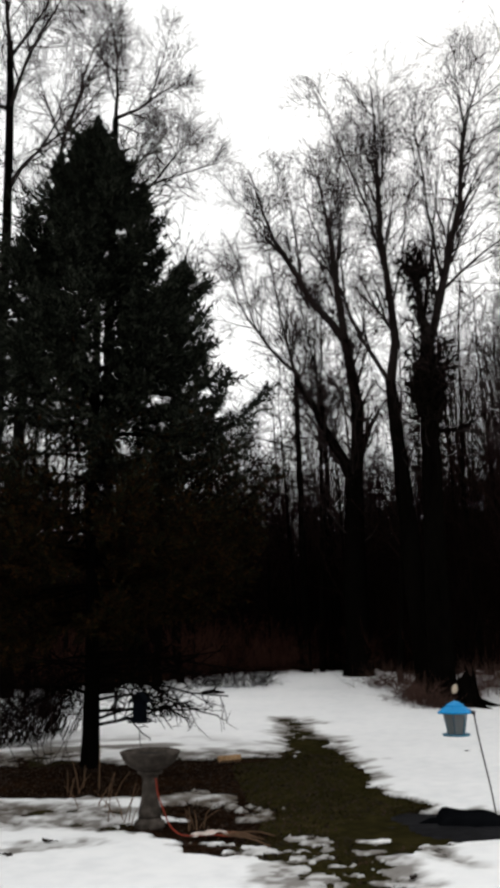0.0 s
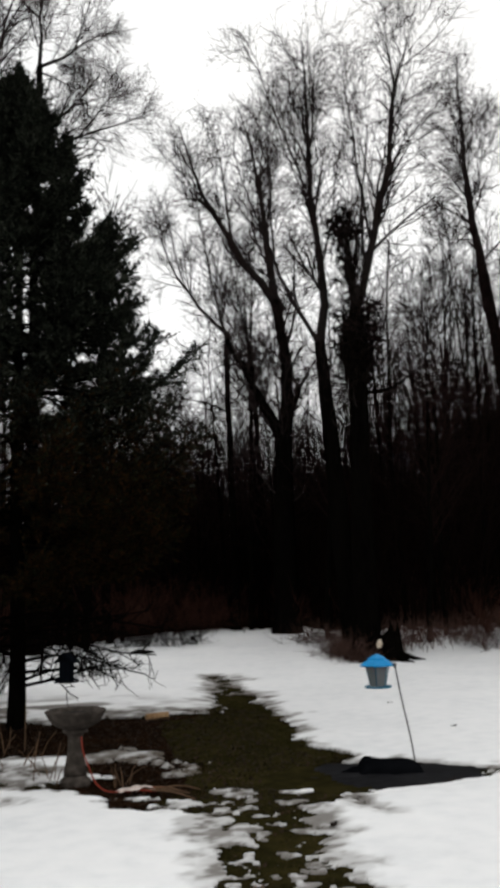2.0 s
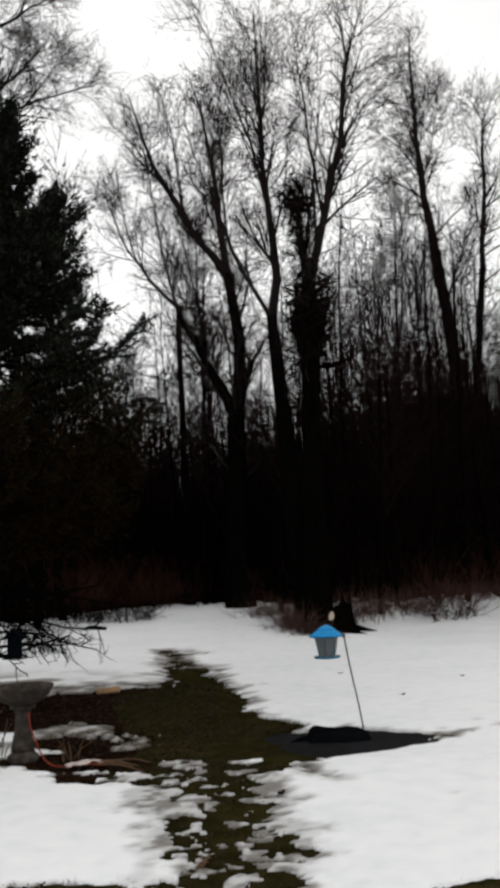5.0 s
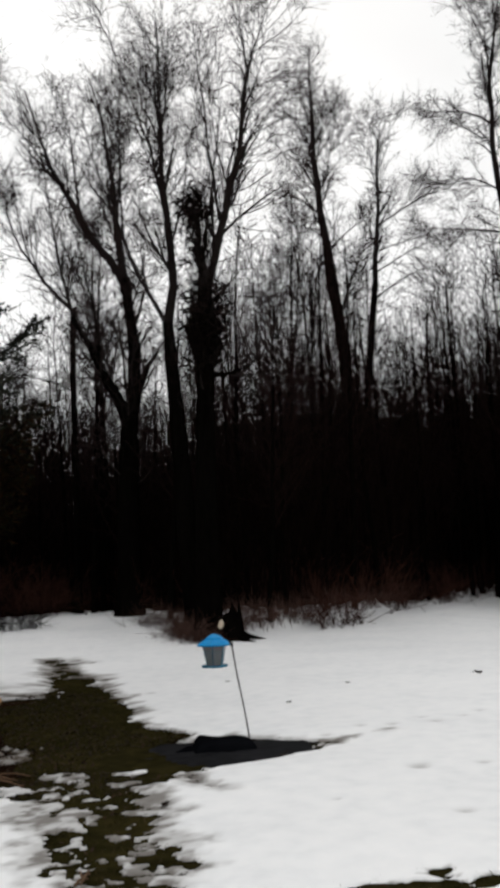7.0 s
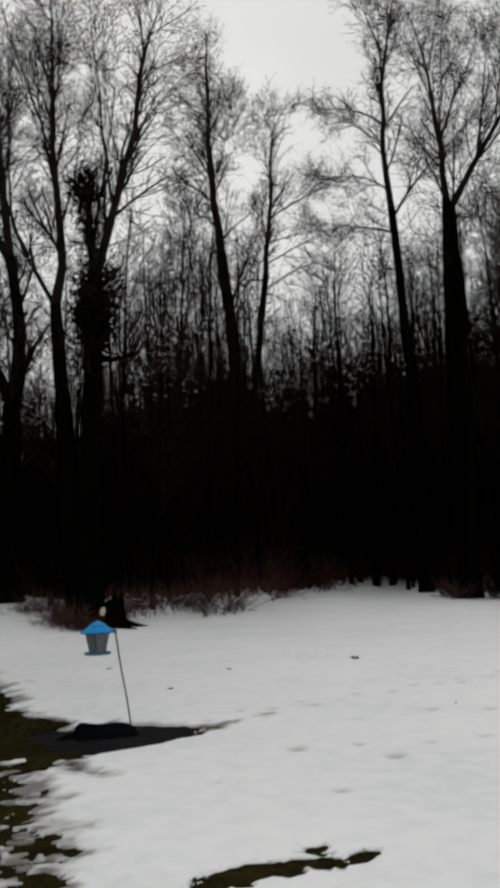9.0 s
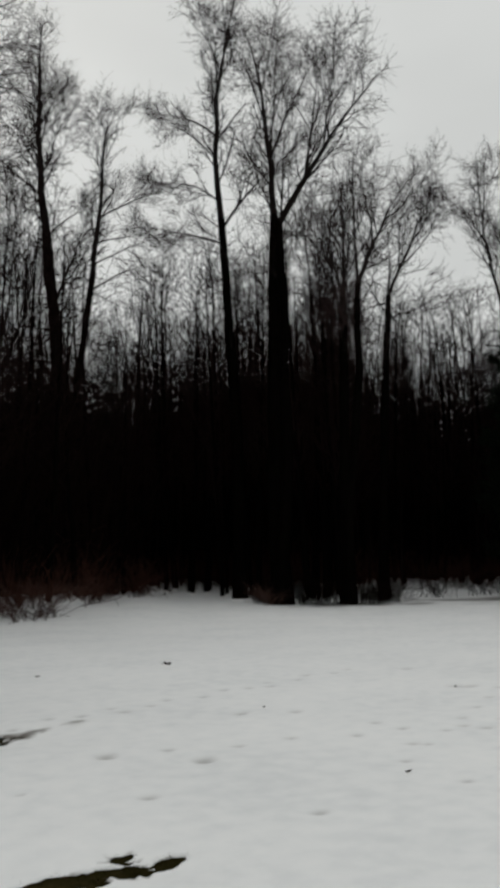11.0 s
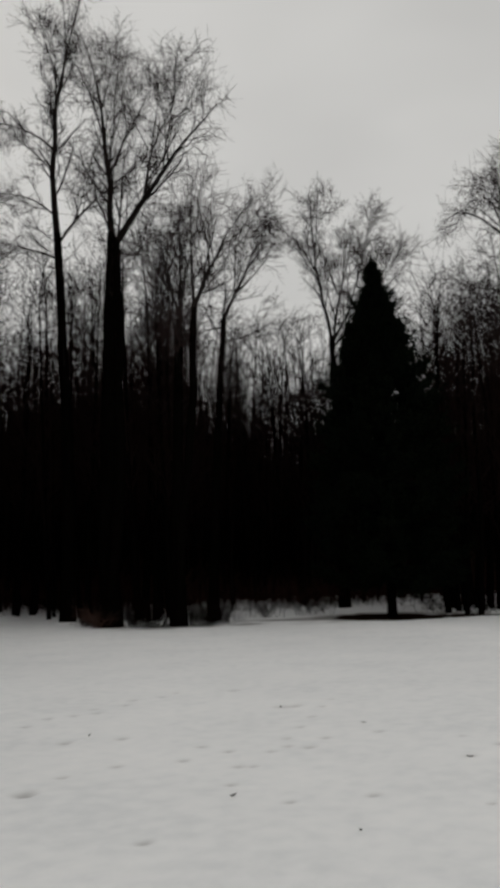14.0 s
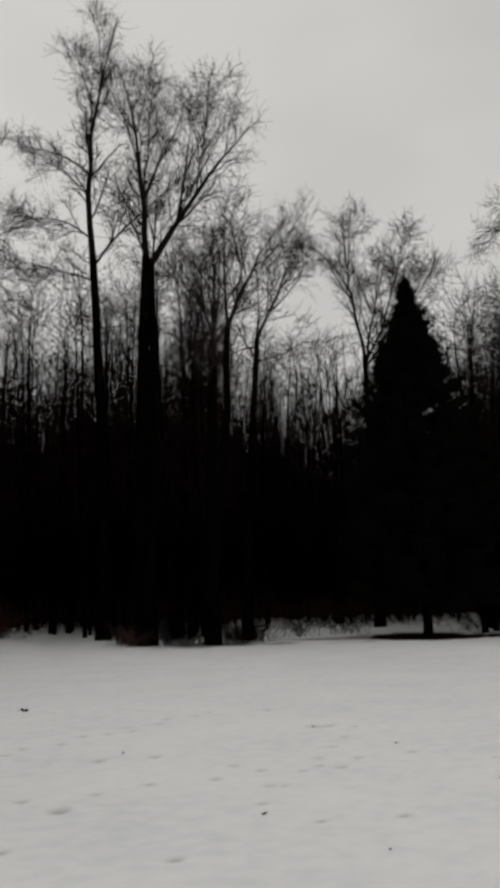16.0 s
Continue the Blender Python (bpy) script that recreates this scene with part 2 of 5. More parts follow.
def grow(rng, P, R, count, span, angle, length, up=0.3, thin=0.55, tip=0.35, m=4, wob=0.12, least=0.0, taper=0.55):
    """Side branches on every branch of P: `count` each, in the stretch `span` of it, leaving at `angle` degrees."""
    n, mp, _ = P.shape
    s = (np.arange(count)[None] + rng.random((n, count))) / count
    s = span[0] + (span[1] - span[0]) * s
    x = s * (mp - 1)
    i = np.minimum(x.astype(int), mp - 2)
    w = (x - i)[..., None]
    r = np.arange(n)[:, None]
    start = P[r, i] * (1 - w) + P[r, i + 1] * w
    rad = R[r, i] * (1 - w[..., 0]) + R[r, i + 1] * w[..., 0]
    T = unit(P[r, i + 1] - P[r, i])
    perp = unit(np.cross(T, unit(rng.normal(size=T.shape))))
    a = np.radians(rng.uniform(angle[0], angle[1], s.shape))[..., None]
    D = unit(T * np.cos(a) + perp * np.sin(a))
    L = rng.uniform(length[0], length[1], s.shape) * (1.12 - taper * s)
    N = n * count
    D, start, L = D.reshape(N, 3), start.reshape(N, 3), L.reshape(N)
    pts = [start]
    for q in range(m - 1):
        pts.append(pts[-1] + D * (L / (m - 1))[:, None])
        D = unit(D + np.array([0, 0, up / (m - 1)]) + rng.normal(size=D.shape) * wob)
    C = np.stack(pts, 1)
    r0 = np.maximum(np.minimum(rad.reshape(N) * 0.85, rad.reshape(N) * thin + 0.002), least)
    return C, r0[:, None] * np.linspace(1, tip, m)[None]


def fade(lo, hi, v):
    u = np.clip((v - lo) / (hi - lo), 0, 1)
    return u * u * (3 - 2 * u)


def lattice(seed):
    return np.random.default_rng(seed).random((256, 256))


def fbm(x, y, scale, octaves=4, seed=0):
    """Value noise in numpy, 0 to 1."""
    g, out, amp, tot = lattice(seed), 0.0, 1.0, 0.0
    for o in range(octaves):
        u, v = np.asarray(x) * scale + 17.3 * o + 400, np.asarray(y) * scale + 9.1 * o + 400
        i, j = np.floor(u).astype(int), np.floor(v).astype(int)
        fu, fv = u - i, v - j
        fu, fv = fu * fu * (3 - 2 * fu), fv * fv * (3 - 2 * fv)
        i, j, i2, j2 = i % 256, j % 256, (i + 1) % 256, (j + 1) % 256
        out = out + amp * (g[i, j] * (1 - fu) * (1 - fv) + g[i2, j] * fu * (1 - fv) + g[i, j2] * (1 - fu) * fv + g[i2, j2] * fu * fv)
        tot += amp
        amp *= 0.5
        scale *= 2.03
    return out / tot


def polar(az, d):
    return d * math.sin(radians(az)), d * math.cos(radians(az))


# ---- the lie of the land ----
def land(x, y):
    """Height of the bare ground: a level yard that lifts a little towards the wood."""
    x, y = np.asarray(x, float), np.asarray(y, float)
    r, az = np.hypot(x, y), np.degrees(np.arctan2(x, y))
    side = 0.06 + 0.18 * (1 - fade(27, 31, az)) + 0.28 * (1 - fade(9, 20, az)) * fade(-9, -1, az)
    bumps = (fbm(x, y, 0.22, 3, 5) - 0.5) * 0.12 * fade(10, 18, r)
    edge = wood_edge(az)
    bank = 0.36 * fade(edge + 0.5, edge + 3.5, r) * (1 - fade(edge + 5.5, edge + 9, r)) * fade(12, 13.5, az) * (1 - fade(22.5, 25, az))
    return bank + 0.46 * fade(38, 50, r) * fade(25, 29, az) * (1 - fade(70, 90, az)) + side * fade(21, 32, r) + 0.3 * fade(45, 110, r) + bumps - 0.035


EDGE_AZ = [-180, -40, -22, -12, -6, -1, 3, 8, 10, 12.5, 17, 21, 26, 28, 32, 35, 41, 46, 52, 60, 75, 180]
EDGE_R = [24, 28, 27, 27, 28, 30, 32, 29, 25, 23.5, 24, 27, 35, 43, 44, 42, 41, 42, 42, 42, 43, 43]


def wood_edge(az):
    return np.interp(az, EDGE_AZ, EDGE_R)


def capsule(x, y, ax, ay, bx, by, ra, rb):
    t = np.clip(((x - ax) * (bx - ax) + (y - ay) * (by - ay)) / max((bx - ax) ** 2 + (by - ay) ** 2, 1e-6), 0, 1)
    return np.hypot(x - ax - t * (bx - ax), y - ay - t * (by - ay)) - (ra + (rb - ra) * t)


MELT_GRASS = [(0.68, 20.0, 0.84, 18.0, 0.2, 0.16), (0.86, 17.2, 0.80, 14.4, 0.22, 0.36), (0.80, 14.4, 0.70, 12.8, 0.36, 0.46), (0.45, 12.4, 0.85, 9.6, 0.70, 0.85),
              (0.62, 9.6, 0.70, 8.2, 0.62, 0.55), (0.70, 8.2, 0.62, 7.3, 0.5, 0.32), (0.64, 7.3, 0.62, 5.2, 0.20, 0.16)]
MELT_SOIL_SHADOW = [(-4.3, 13.1, -2.6, 12.4, 1.2, 1.15), (-2.6, 12.2, -0.2, 11.9, 1.15, 0.85), (-2.4, 11.1, -0.1, 10.9, 0.8, 0.75), (-1.35, 8.6, -0.75, 8.56, 0.28, 0.36), (-0.7, 8.25, 0.25, 8.05, 0.24, 0.38), (-0.55, 7.86, -0.28, 7.72, 0.14, 0.2),
             # next two rows: the far spruce's thawed ring, with its shadow drawn as soil
             (28.3, 20.4, 28.4, 20.5, 2.3, 2.3), (28.6, 20.2, 30.6, 18.4, 1.7, 1.5), (-0.6, 9.55, 0.2, 9.4, 0.6, 0.75), (-1.5, 12.95, 0.1, 12.95, 0.7, 0.75), (-0.5, 8.6, 0.4, 8.6, 0.45, 0.5), (0.9, 8.75, 1.4, 8.4, 0.5, 0.45), (0.9, 7.75, 1.35, 7.75, 0.3, 0.22), (1.2, 8.05, 1.9, 8.0, 0.28, 0.2)]
MELT_POND = [(1.3, 8.3, 1.95, 8.5, 0.62, 0.62), (2.0, 8.5, 2.55, 8.4, 0.55, 0.30), (2.5, 8.4, 2.95, 8.35, 0.28, 0.10)]
MELT_NEAR = [(1.62, 4.46, 1.82, 4.56, 0.13, 0.10), (1.97, 4.48, 2.05, 4.51, 0.09, 0.08), (2.14, 4.40, 2.2, 4.42, 0.075, 0.065), (2.17, 4.64, 2.26, 4.65, 0.04, 0.035), (2.34, 4.42, 2.47, 4.46, 0.03, 0.02), (-1.55, 4.75, -0.9, 4.72, 0.42, 0.48), (-0.9, 4.7, 0.35, 4.5, 0.46, 0.45), (0.40, 4.2, 0.62, 4.9, 0.32, 0.22)]
SPOTTY = [(0.55, 7.45, 0.58, 4.6, 0.76, 0.54), (0.62, 20.4, 0.84, 16.2, 0.36, 0.5), (-4.6, 13.6, -3.2, 14.2, 0.9, 0.8), (-3.6, 9.7, -1.5, 9.25, 0.6, 0.5), (-1.4, 14.1, 0.3, 13.9, 0.35, 0.4), (1.35, 7.5, 1.5, 6.9, 0.35, 0.2), (-2.1, 7.7, -1.5, 7.9, 0.25, 0.25), (-4.2, 9.1, -1.6, 8.75, 0.5, 0.4), (2.9, 8.45, 3.7, 8.6, 0.2, 0.08), (0.7, 6.5, 1.0, 6.1, 0.35, 0.2)]


def shapes(x, y, rows):
    d = np.full(np.shape(x), 99.0)
    for row in rows:
        d = np.minimum(d, capsule(x, y, *row))
    return d


def bare(x, y):
    """How far a place lies outside the melted ground, in metres; negative where the ground is bare."""
    ragged = (fbm(x, y, 1.6, 4, 11) - 0.5) * 0.75 + (fbm(x, y, 7, 3, 12) - 0.5) * 0.26 + (fbm(x, y, 22, 2, 13) - 0.5) * 0.12 * (np.hypot(x, y) < 10)
    d = np.minimum(shapes(x, y, MELT_GRASS), shapes(x, y, MELT_SOIL_SHADOW))
    d = np.minimum(np.minimum(d + ragged, shapes(x, y, MELT_NEAR) + (fbm(x, y, 8, 3, 14) - 0.5) * 0.24 + (fbm(x, y, 26, 2, 15) - 0.5) * 0.08), shapes(x, y, MELT_POND) + ragged * 0.35)
    spots = shapes(x, y, SPOTTY) + ragged * 0.6
    inside = fade(0.15, -0.45, spots)
    holes = (fbm(x, y, 3.0, 3, 21) * 0.55 + fbm(x, y, 10, 3, 22) * 0.45 - 0.515) * 1.2
    d = np.where(spots < 0.15, np.minimum(d, holes * inside + (1 - inside) * 0.5 + np.maximum(spots, 0)), d)
    slush = -capsule(x, y, -0.78, 10.2, 0.0, 9.3, 0.22, 0.26) + ragged * 0.9 + (fbm(x, y, 12, 2, 25) - 0.5) * 0.22
    d = np.where(slush > 0, np.maximum(d, np.minimum(slush, 0.06) + (fbm(x, y, 11, 3, 23) - 0.56) * 0.7), d)
    flecks = fbm(x, y, 7.5, 3, 24) - 0.60 + np.minimum(-spots, 0) * 0.5
    d = np.where((spots < 0) & (flecks > 0), np.maximum(d, np.minimum(flecks * 1.5, 0.07)), d)
    r, az = np.hypot(x, y), np.degrees(np.arctan2(x, y))
    deep = r - wood_edge(az) - 4.5 - 4 * fade(12, 15, az) - 4 * fade(26, 30, az)
    wood = 1.6 * (0.62 - fbm(x, y, 0.8, 4, 31)) + np.clip(-deep, 0, 4) * 1.0 - np.clip(deep, 0, 8) * 0.18 + 0.25
    return np.where(deep > -3, np.minimum(d, wood), d)


def snow_top(x, y):
    d = bare(x, y)
    dents = (fbm(x, y, 0.55, 4, 41) - 0.5) * 0.07 + (fbm(x, y, 2.6, 3, 42) - 0.5) * 0.007
    for fx, fy, fr in FOOTPRINTS:
        dents = dents - 0.24 * fr * np.exp(-np.minimum(((x - fx) ** 2 + (y - fy) ** 2) / fr ** 2, 30))
    return land(x, y) + np.where(d > 0, 0.012 + 0.014 * fade(0, 0.06, d) + 0.03 * fade(0, 0.5, d), -0.025) + dents * fade(0, 0.5, d)


FOOTPRINTS = [(3.0 + 0.42 * k + 0.05 * math.sin(k * 2.1), 8.65 + 0.10 * k + 0.16 * (k % 2), 0.07) for k in range(14)]
FOOTPRINTS += [(3.2 + 0.55 * k, 6.9 - 0.14 * k + 0.12 * (k % 2), 0.07) for k in range(9)]
FOOTPRINTS += [(8.36, 7.86, 0.13), (8.5, 7.76, 0.11), (4.29, 8.84, 0.1), (5.26, 8.04, 0.09), (5.74, 7.72, 0.09), (3.23, 7.0, 0.09), (3.8, 6.39, 0.1), (3.58, 4.6, 0.07), (4.88, 4.56, 0.06), (3.19, 6.93, 0.09), (3.77, 6.31, 0.1), (5.95, 6.7, 0.07), (9.2, 9.6, 0.1), (6.6, 9.4, 0.08), (7.07, 4.39, 0.08), (2.9, 5.6, 0.08), (5.4, 4.2, 0.07)]
FOOTPRINTS += [(5.0 + 0.6 * k, 5.3 + 0.35 * k, 0.06) for k in range(8)]


dent_rng = random.Random(77)
for k in range(10):
    az_k, d_k = dent_rng.uniform(8, 72), 4.2 + 13 * dent_rng.random() ** 1.5
    FOOTPRINTS.append((*polar(az_k, d_k), dent_rng.uniform(0.03, 0.09)))


def sheet(name, rs, azs, height, material, label, category):
    A, D = np.meshgrid(np.radians(azs), rs, indexing="ij")
    X, Y = D * np.sin(A), D * np.cos(A)
    Z = height(X, Y)
    na, nr = A.shape
    i, j = np.meshgrid(np.arange(na - 1), np.arange(nr - 1), indexing="ij")
    f = np.stack([i * nr + j, i * nr + j + 1, (i + 1) * nr + j + 1, (i + 1) * nr + j], -1).reshape(-1, 4)
    ob = solid(name, np.stack([X, Y, Z], -1), f, material, None, label, True)
    return tagged(ob, label, category, kind="structure")


ALL_AZ = np.concatenate([np.arange(-180, -24, 4.0), np.arange(-24, 76, 0.5), np.arange(76, 181, 4.0)])
ALL_AZ[-1] = 180.0
ground = sheet("ground", np.concatenate([[0.0], np.geomspace(1.0, 60, 150), np.geomspace(66, 3000, 18)]), ALL_AZ, land, SOIL, "dark wet earth with rotting leaves under the snow", "ground")
# turf shows in the melted lane
turf_az = np.arange(-14, 30, 0.35)


def turf_level(x, y):
    d = np.minimum(np.minimum(shapes(x, y, MELT_GRASS), shapes(x, y, SPOTTY)), shapes(x, y, MELT_NEAR)) + (fbm(x, y, 1.3, 3, 51) - 0.5) * 0.9
    return land(x, y) + np.where(d < 0.08, 0.006 + 0.012 * fbm(x, y, 6, 3, 52), -0.05)


turf = sheet("lawn", np.geomspace(3.6, 24, 170), turf_az, turf_level, TURF, "matted olive winter turf laid bare by the thaw", "lawn")
snow_az = np.concatenate([np.arange(-180, -24, 4.0), np.arange(-24, 76, 0.29), np.arange(76, 181, 4.0)])
snow_az[-1] = 180.0


def thin_margins(m):
    """Snow greys where it has thawed to a wet skin, and where shade is put into `cover`."""
    nt = m.node_tree
    b = nt.nodes["Principled BSDF"]
    was = b.inputs["Base Color"].links[0].from_socket
    cover, mix = nt.nodes.new("ShaderNodeAttribute"), nt.nodes.new("ShaderNodeMix")
    cover.attribute_name, mix.data_type = "cover", "RGBA"
    mix.inputs["A"].default_value = (0.085, 0.07, 0.055, 1)
    nt.links.new(cover.outputs["Fac"], mix.inputs["Factor"])
    nt.links.new(was, mix.inputs["B"])
    nt.links.new(mix.outputs["Result"], b.inputs["Base Color"])


thin_margins(SNOW)
snow = sheet("snow_cover", np.concatenate([[0.0], np.geomspace(1.0, 3.4, 12), np.geomspace(3.5, 10, 200), np.geomspace(10.05, 24, 200), np.geomspace(24.5, 66, 44)]), snow_az, snow_top, SNOW, "thin old snow, thawing into ragged patches over the yard", "snow")
co = np.empty(len(snow.data.vertices) * 3, np.float32)
snow.data.vertices.foreach_get("co", co)
co = co.reshape(-1, 3)
margin = 0.13 + 0.9 * fade(7, 10.5, np.hypot(co[:, 0], co[:, 1])) + 0.9 * fade(10, 13, np.hypot(co[:, 0], co[:, 1]))
depth_left = fade(-0.08, 0.22, bare(co[:, 0], co[:, 1]) / margin + (fbm(co[:, 0], co[:, 1], 5, 4, 61) - 0.5) * 0.42)
# each print is greyed, the shade of its hollow put into the colour
for fx, fy, fr in FOOTPRINTS:
    depth_left = depth_left * (1 - 0.4 * np.exp(-np.minimum(((co[:, 0] - fx) ** 2 + 1.5 * (co[:, 1] - fy) ** 2) / (fr * 0.8) ** 2, 30)))
dirty = fade(0.0, -0.22, shapes(co[:, 0], co[:, 1], SPOTTY) + (fbm(co[:, 0], co[:, 1], 5, 4, 66) - 0.5) * 0.5) * (0.4 + 0.45 * fade(0.4, 0.6, fbm(co[:, 0], co[:, 1], 11, 4, 62)))
dirty = np.maximum(dirty, fade(3.9, 1.8, np.hypot(co[:, 0] + 2.9, co[:, 1] - 13.4)) * fade(0.40, 0.62, fbm(co[:, 0], co[:, 1], 1.8, 4, 63)) * 0.9)
depth_left = depth_left * (1 - dirty)
# slushy snow by the far spruce, greyed further for the trees' soft shadow
wet = fade(1.2, -0.6, capsule(co[:, 0], co[:, 1], 19.6, 24.2, 28.3, 20.4, 1.0, 1.6)) * fade(0.3, 0.62, fbm(co[:, 0], co[:, 1], 0.9, 4, 65))
depth_left = depth_left * (1 - 0.8 * wet)
sludge = fade(0.3, 0.0, capsule(co[:, 0], co[:, 1], -0.8, 10.3, 0.1, 9.2, 0.4, 0.4))
depth_left = depth_left * (1 - sludge * (0.82 + 1.5 * (fbm(co[:, 0], co[:, 1], 9, 3, 64) - 0.5)).clip(0, 1))
snow.data.attributes.new("cover", "FLOAT", "POINT").data.foreach_set("value", depth_left.astype(np.float32))


# ---- bare trees ----
def arc(rng, start, a0, a1, length, right, out_dir, out, m=9, wob=0.03):
    """A limb that sets off at a0 degrees from upright and ends at a1, leaning out of its plane by `out` degrees."""
    up = np.array([0, 0, 1.0])
    a = np.radians(a0 + (a1 - a0) * (np.arange(m - 1) + 0.5) / (m - 1)) + rng.normal(size=m - 1) * wob
    o = math.radians(out)
    D = (np.sin(a)[:, None] * right + np.cos(a)[:, None] * up) * math.cos(o) + out_dir * math.sin(o)
    return np.concatenate([[start], start + np.cumsum(D * length / (m - 1), axis=0)])


def bare_tree(name, seed, az, dist, limbs, label, density=1.0, fine=(0.3, 0.7), sink=0.0, shoots=10, grown=1.0, side=3):
    """A leafless tree: trunk and limbs (parent, place along it, first and last lean, length, radius), then branches and twigs at random."""
    rng = np.random.default_rng(seed)
    dist = dist * grown
    limbs = [(p, s, a, b, l * grown, r * grown) for p, s, a, b, l, r in limbs]
    x, y = polar(az, dist)
    z = float(land(x, y)) - sink
    tree = empty(name, x, y, z, 0, label, "tree", "tall bare trees at the edge of the wood")
    right = np.array([math.cos(radians(az)), -math.sin(radians(az)), 0])
    out_dir = np.array([-math.sin(radians(az)), -math.cos(radians(az)), 0])
    lines, rads, made = [], [], []
    for k, (parent, at, a0, a1, length, r0) in enumerate(limbs):
        if parent < 0:
            line = arc(rng, np.array([0, 0, -0.15]), a0, a1, length + 0.15, right, out_dir, 0, 13, 0.015)
            end = max([l[5] for l in limbs[1:] if l[0] == 0 and l[1] > 0.9] + [r0 * 0.45])
            rad = np.linspace(r0, min(end, r0 * 0.8), 13) * (1 + 0.4 * np.exp(-np.arange(13) * 1.6)) * (1 + rng.normal(size=13) * 0.03)
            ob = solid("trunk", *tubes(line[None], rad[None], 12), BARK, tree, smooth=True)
        else:
            p, pr = lines[parent], rads[parent]
            q = at * (len(p) - 1)
            i = min(int(q), len(p) - 2)
            start = p[i] + (p[i + 1] - p[i]) * (q - i)
            line = arc(rng, start, a0, a1, length, right, out_dir, rng.uniform(-28, 28) if k > 1 else rng.uniform(-8, 8), 9, 0.06)
            r1 = min(r0 * (0.92 if start[2] < 8.5 * grown or (at > 0.97 and r0 > 0.135 * grown) else 0.66), pr[i] * 0.88)
            end = min(max([l[5] for l in limbs if l[0] == k and l[1] > 0.9] + [r0 * 0.1]) / r0, 0.9)
            rad = r1 * (end + (1 - end) * (1 - np.linspace(0, 1, 9)) ** 1.15) + 0.003
            # limbs set above nine metres take the lighter, sky-lit copy of the bark
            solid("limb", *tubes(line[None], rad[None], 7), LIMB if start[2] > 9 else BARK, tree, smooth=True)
            made.append((line, rad))
        lines.append(line)
        rads.append(rad)
    P = np.stack([l for l, _ in made])
    R = np.stack([r for _, r in made])
    # stray shoots on the upper trunk, then side limbs, branches and twigs, all sweeping upwards
    trunk, trunk_r = lines[0][4:], rads[0][4:]
    reps = np.maximum(1, np.round(np.linalg.norm(P[:, -1] - P[:, 0], axis=1) / 2.6)).astype(int)
    P, R = np.repeat(P, reps, axis=0), np.repeat(R, reps, axis=0)
    S, RS = grow(rng, P, R, side, (0.12, 0.92), (18, 46), (1.2, 3.2), 0.4, 0.5, 0.3, 9, 0.075, 0.010, 0.88)
    E, RE = grow(rng, trunk[None], trunk_r[None], shoots, (0.42, 0.97), (35, 75), (0.8, 2.6), 0.5, 0.12, 0.3, 9, 0.08)
    RS, RE = np.minimum(RS, 0.042), np.minimum(RE, 0.026)
    low = 0.75 * lines[0][-1][2]
    keep = S[:, 0, 2] > low
    S, RS = S[keep], RS[keep]
    P, R = np.concatenate([P, S, E]), np.concatenate([R, RS, RE])
    fat = max(1.0, dist / 27)
    n1, n2, n3 = int(round(7 * density)), int(round(5 * density)), 2
    A, RA = grow(rng, P, R, n1, (0.10, 0.99), (22, 58), (0.6, 1.9), 0.3, 0.4, 0.4, 5, 0.12, 0.008 * fat, 0.75)
    keep = A[:, 0, 2] > low
    A, RA = A[keep], np.minimum(RA[keep], 0.020 * fat)
    B, RB = grow(rng, A, RA, n2, (0.1, 1.0), (26, 62), (0.3, 0.95), 0.2, 0.55, 0.5, 3, 0.16, 0.0066 * fat, 0.6)
    C, RC = grow(rng, B, RB, n3, (0.1, 1.0), (28, 70), fine, 0.1, 0.6, 0.6, 2, 0.12, 0.0046 * fat)
    RB, RC = np.minimum(RB, 0.0095 * fat), np.minimum(RC, 0.0055 * fat)
    tagged(solid("branch_work", *joined([tubes(S, RS, 5), tubes(E, RE, 4), tubes(A, RA, 3)]), LIMB, tree), kind="stuff")
    tagged(solid("crown", *joined([tubes(B, RB, 3), tubes(C, RC, 3)]), TWIG, tree, "haze of fine bare twigs"), kind="stuff")
    return tree, lines


def vine_tangle(tree, lines, limb, at, size, seed, tall=0.85, n=230, wide=0.12):
    """A dark knot of climbing stems wrapped round a limb."""
    rng = np.random.default_rng(seed)
    p = lines[limb]
    i = int(at * (len(p) - 1))
    c = p[i]
    start = c + rng.normal(size=(n, 3)) * np.array([wide, wide, tall]) * size
    D = unit(rng.normal(size=(n, 3)) + np.array([0, 0, 0.2]))
    pts = [start]
    for _ in range(5):
        pts.append(pts[-1] + D * rng.uniform(0.1, 0.26, (n, 1)) * size)
        D = unit(D + rng.normal(size=D.shape) * 0.55 + unit(c - pts[-1]) * 0.35)
    P = np.stack(pts, 1)
    R = np.full(P.shape[:2], 0.017) * rng.uniform(0.6, 1.6, (n, 1))
    T, RT = grow(rng, P, R, 4, (0.1, 1), (30, 80), (0.15, 0.5), -0.1, 0.6, 0.5, 3, 0.2, 0.006)
    solid("vine_tangle", *joined([tubes(P, R, 3), tubes(T, RT, 3)]), VINE, tree, "dark knot of climbing vine stems")


OAK = "tall leafless tree at the wood edge, bark darkened for shade"
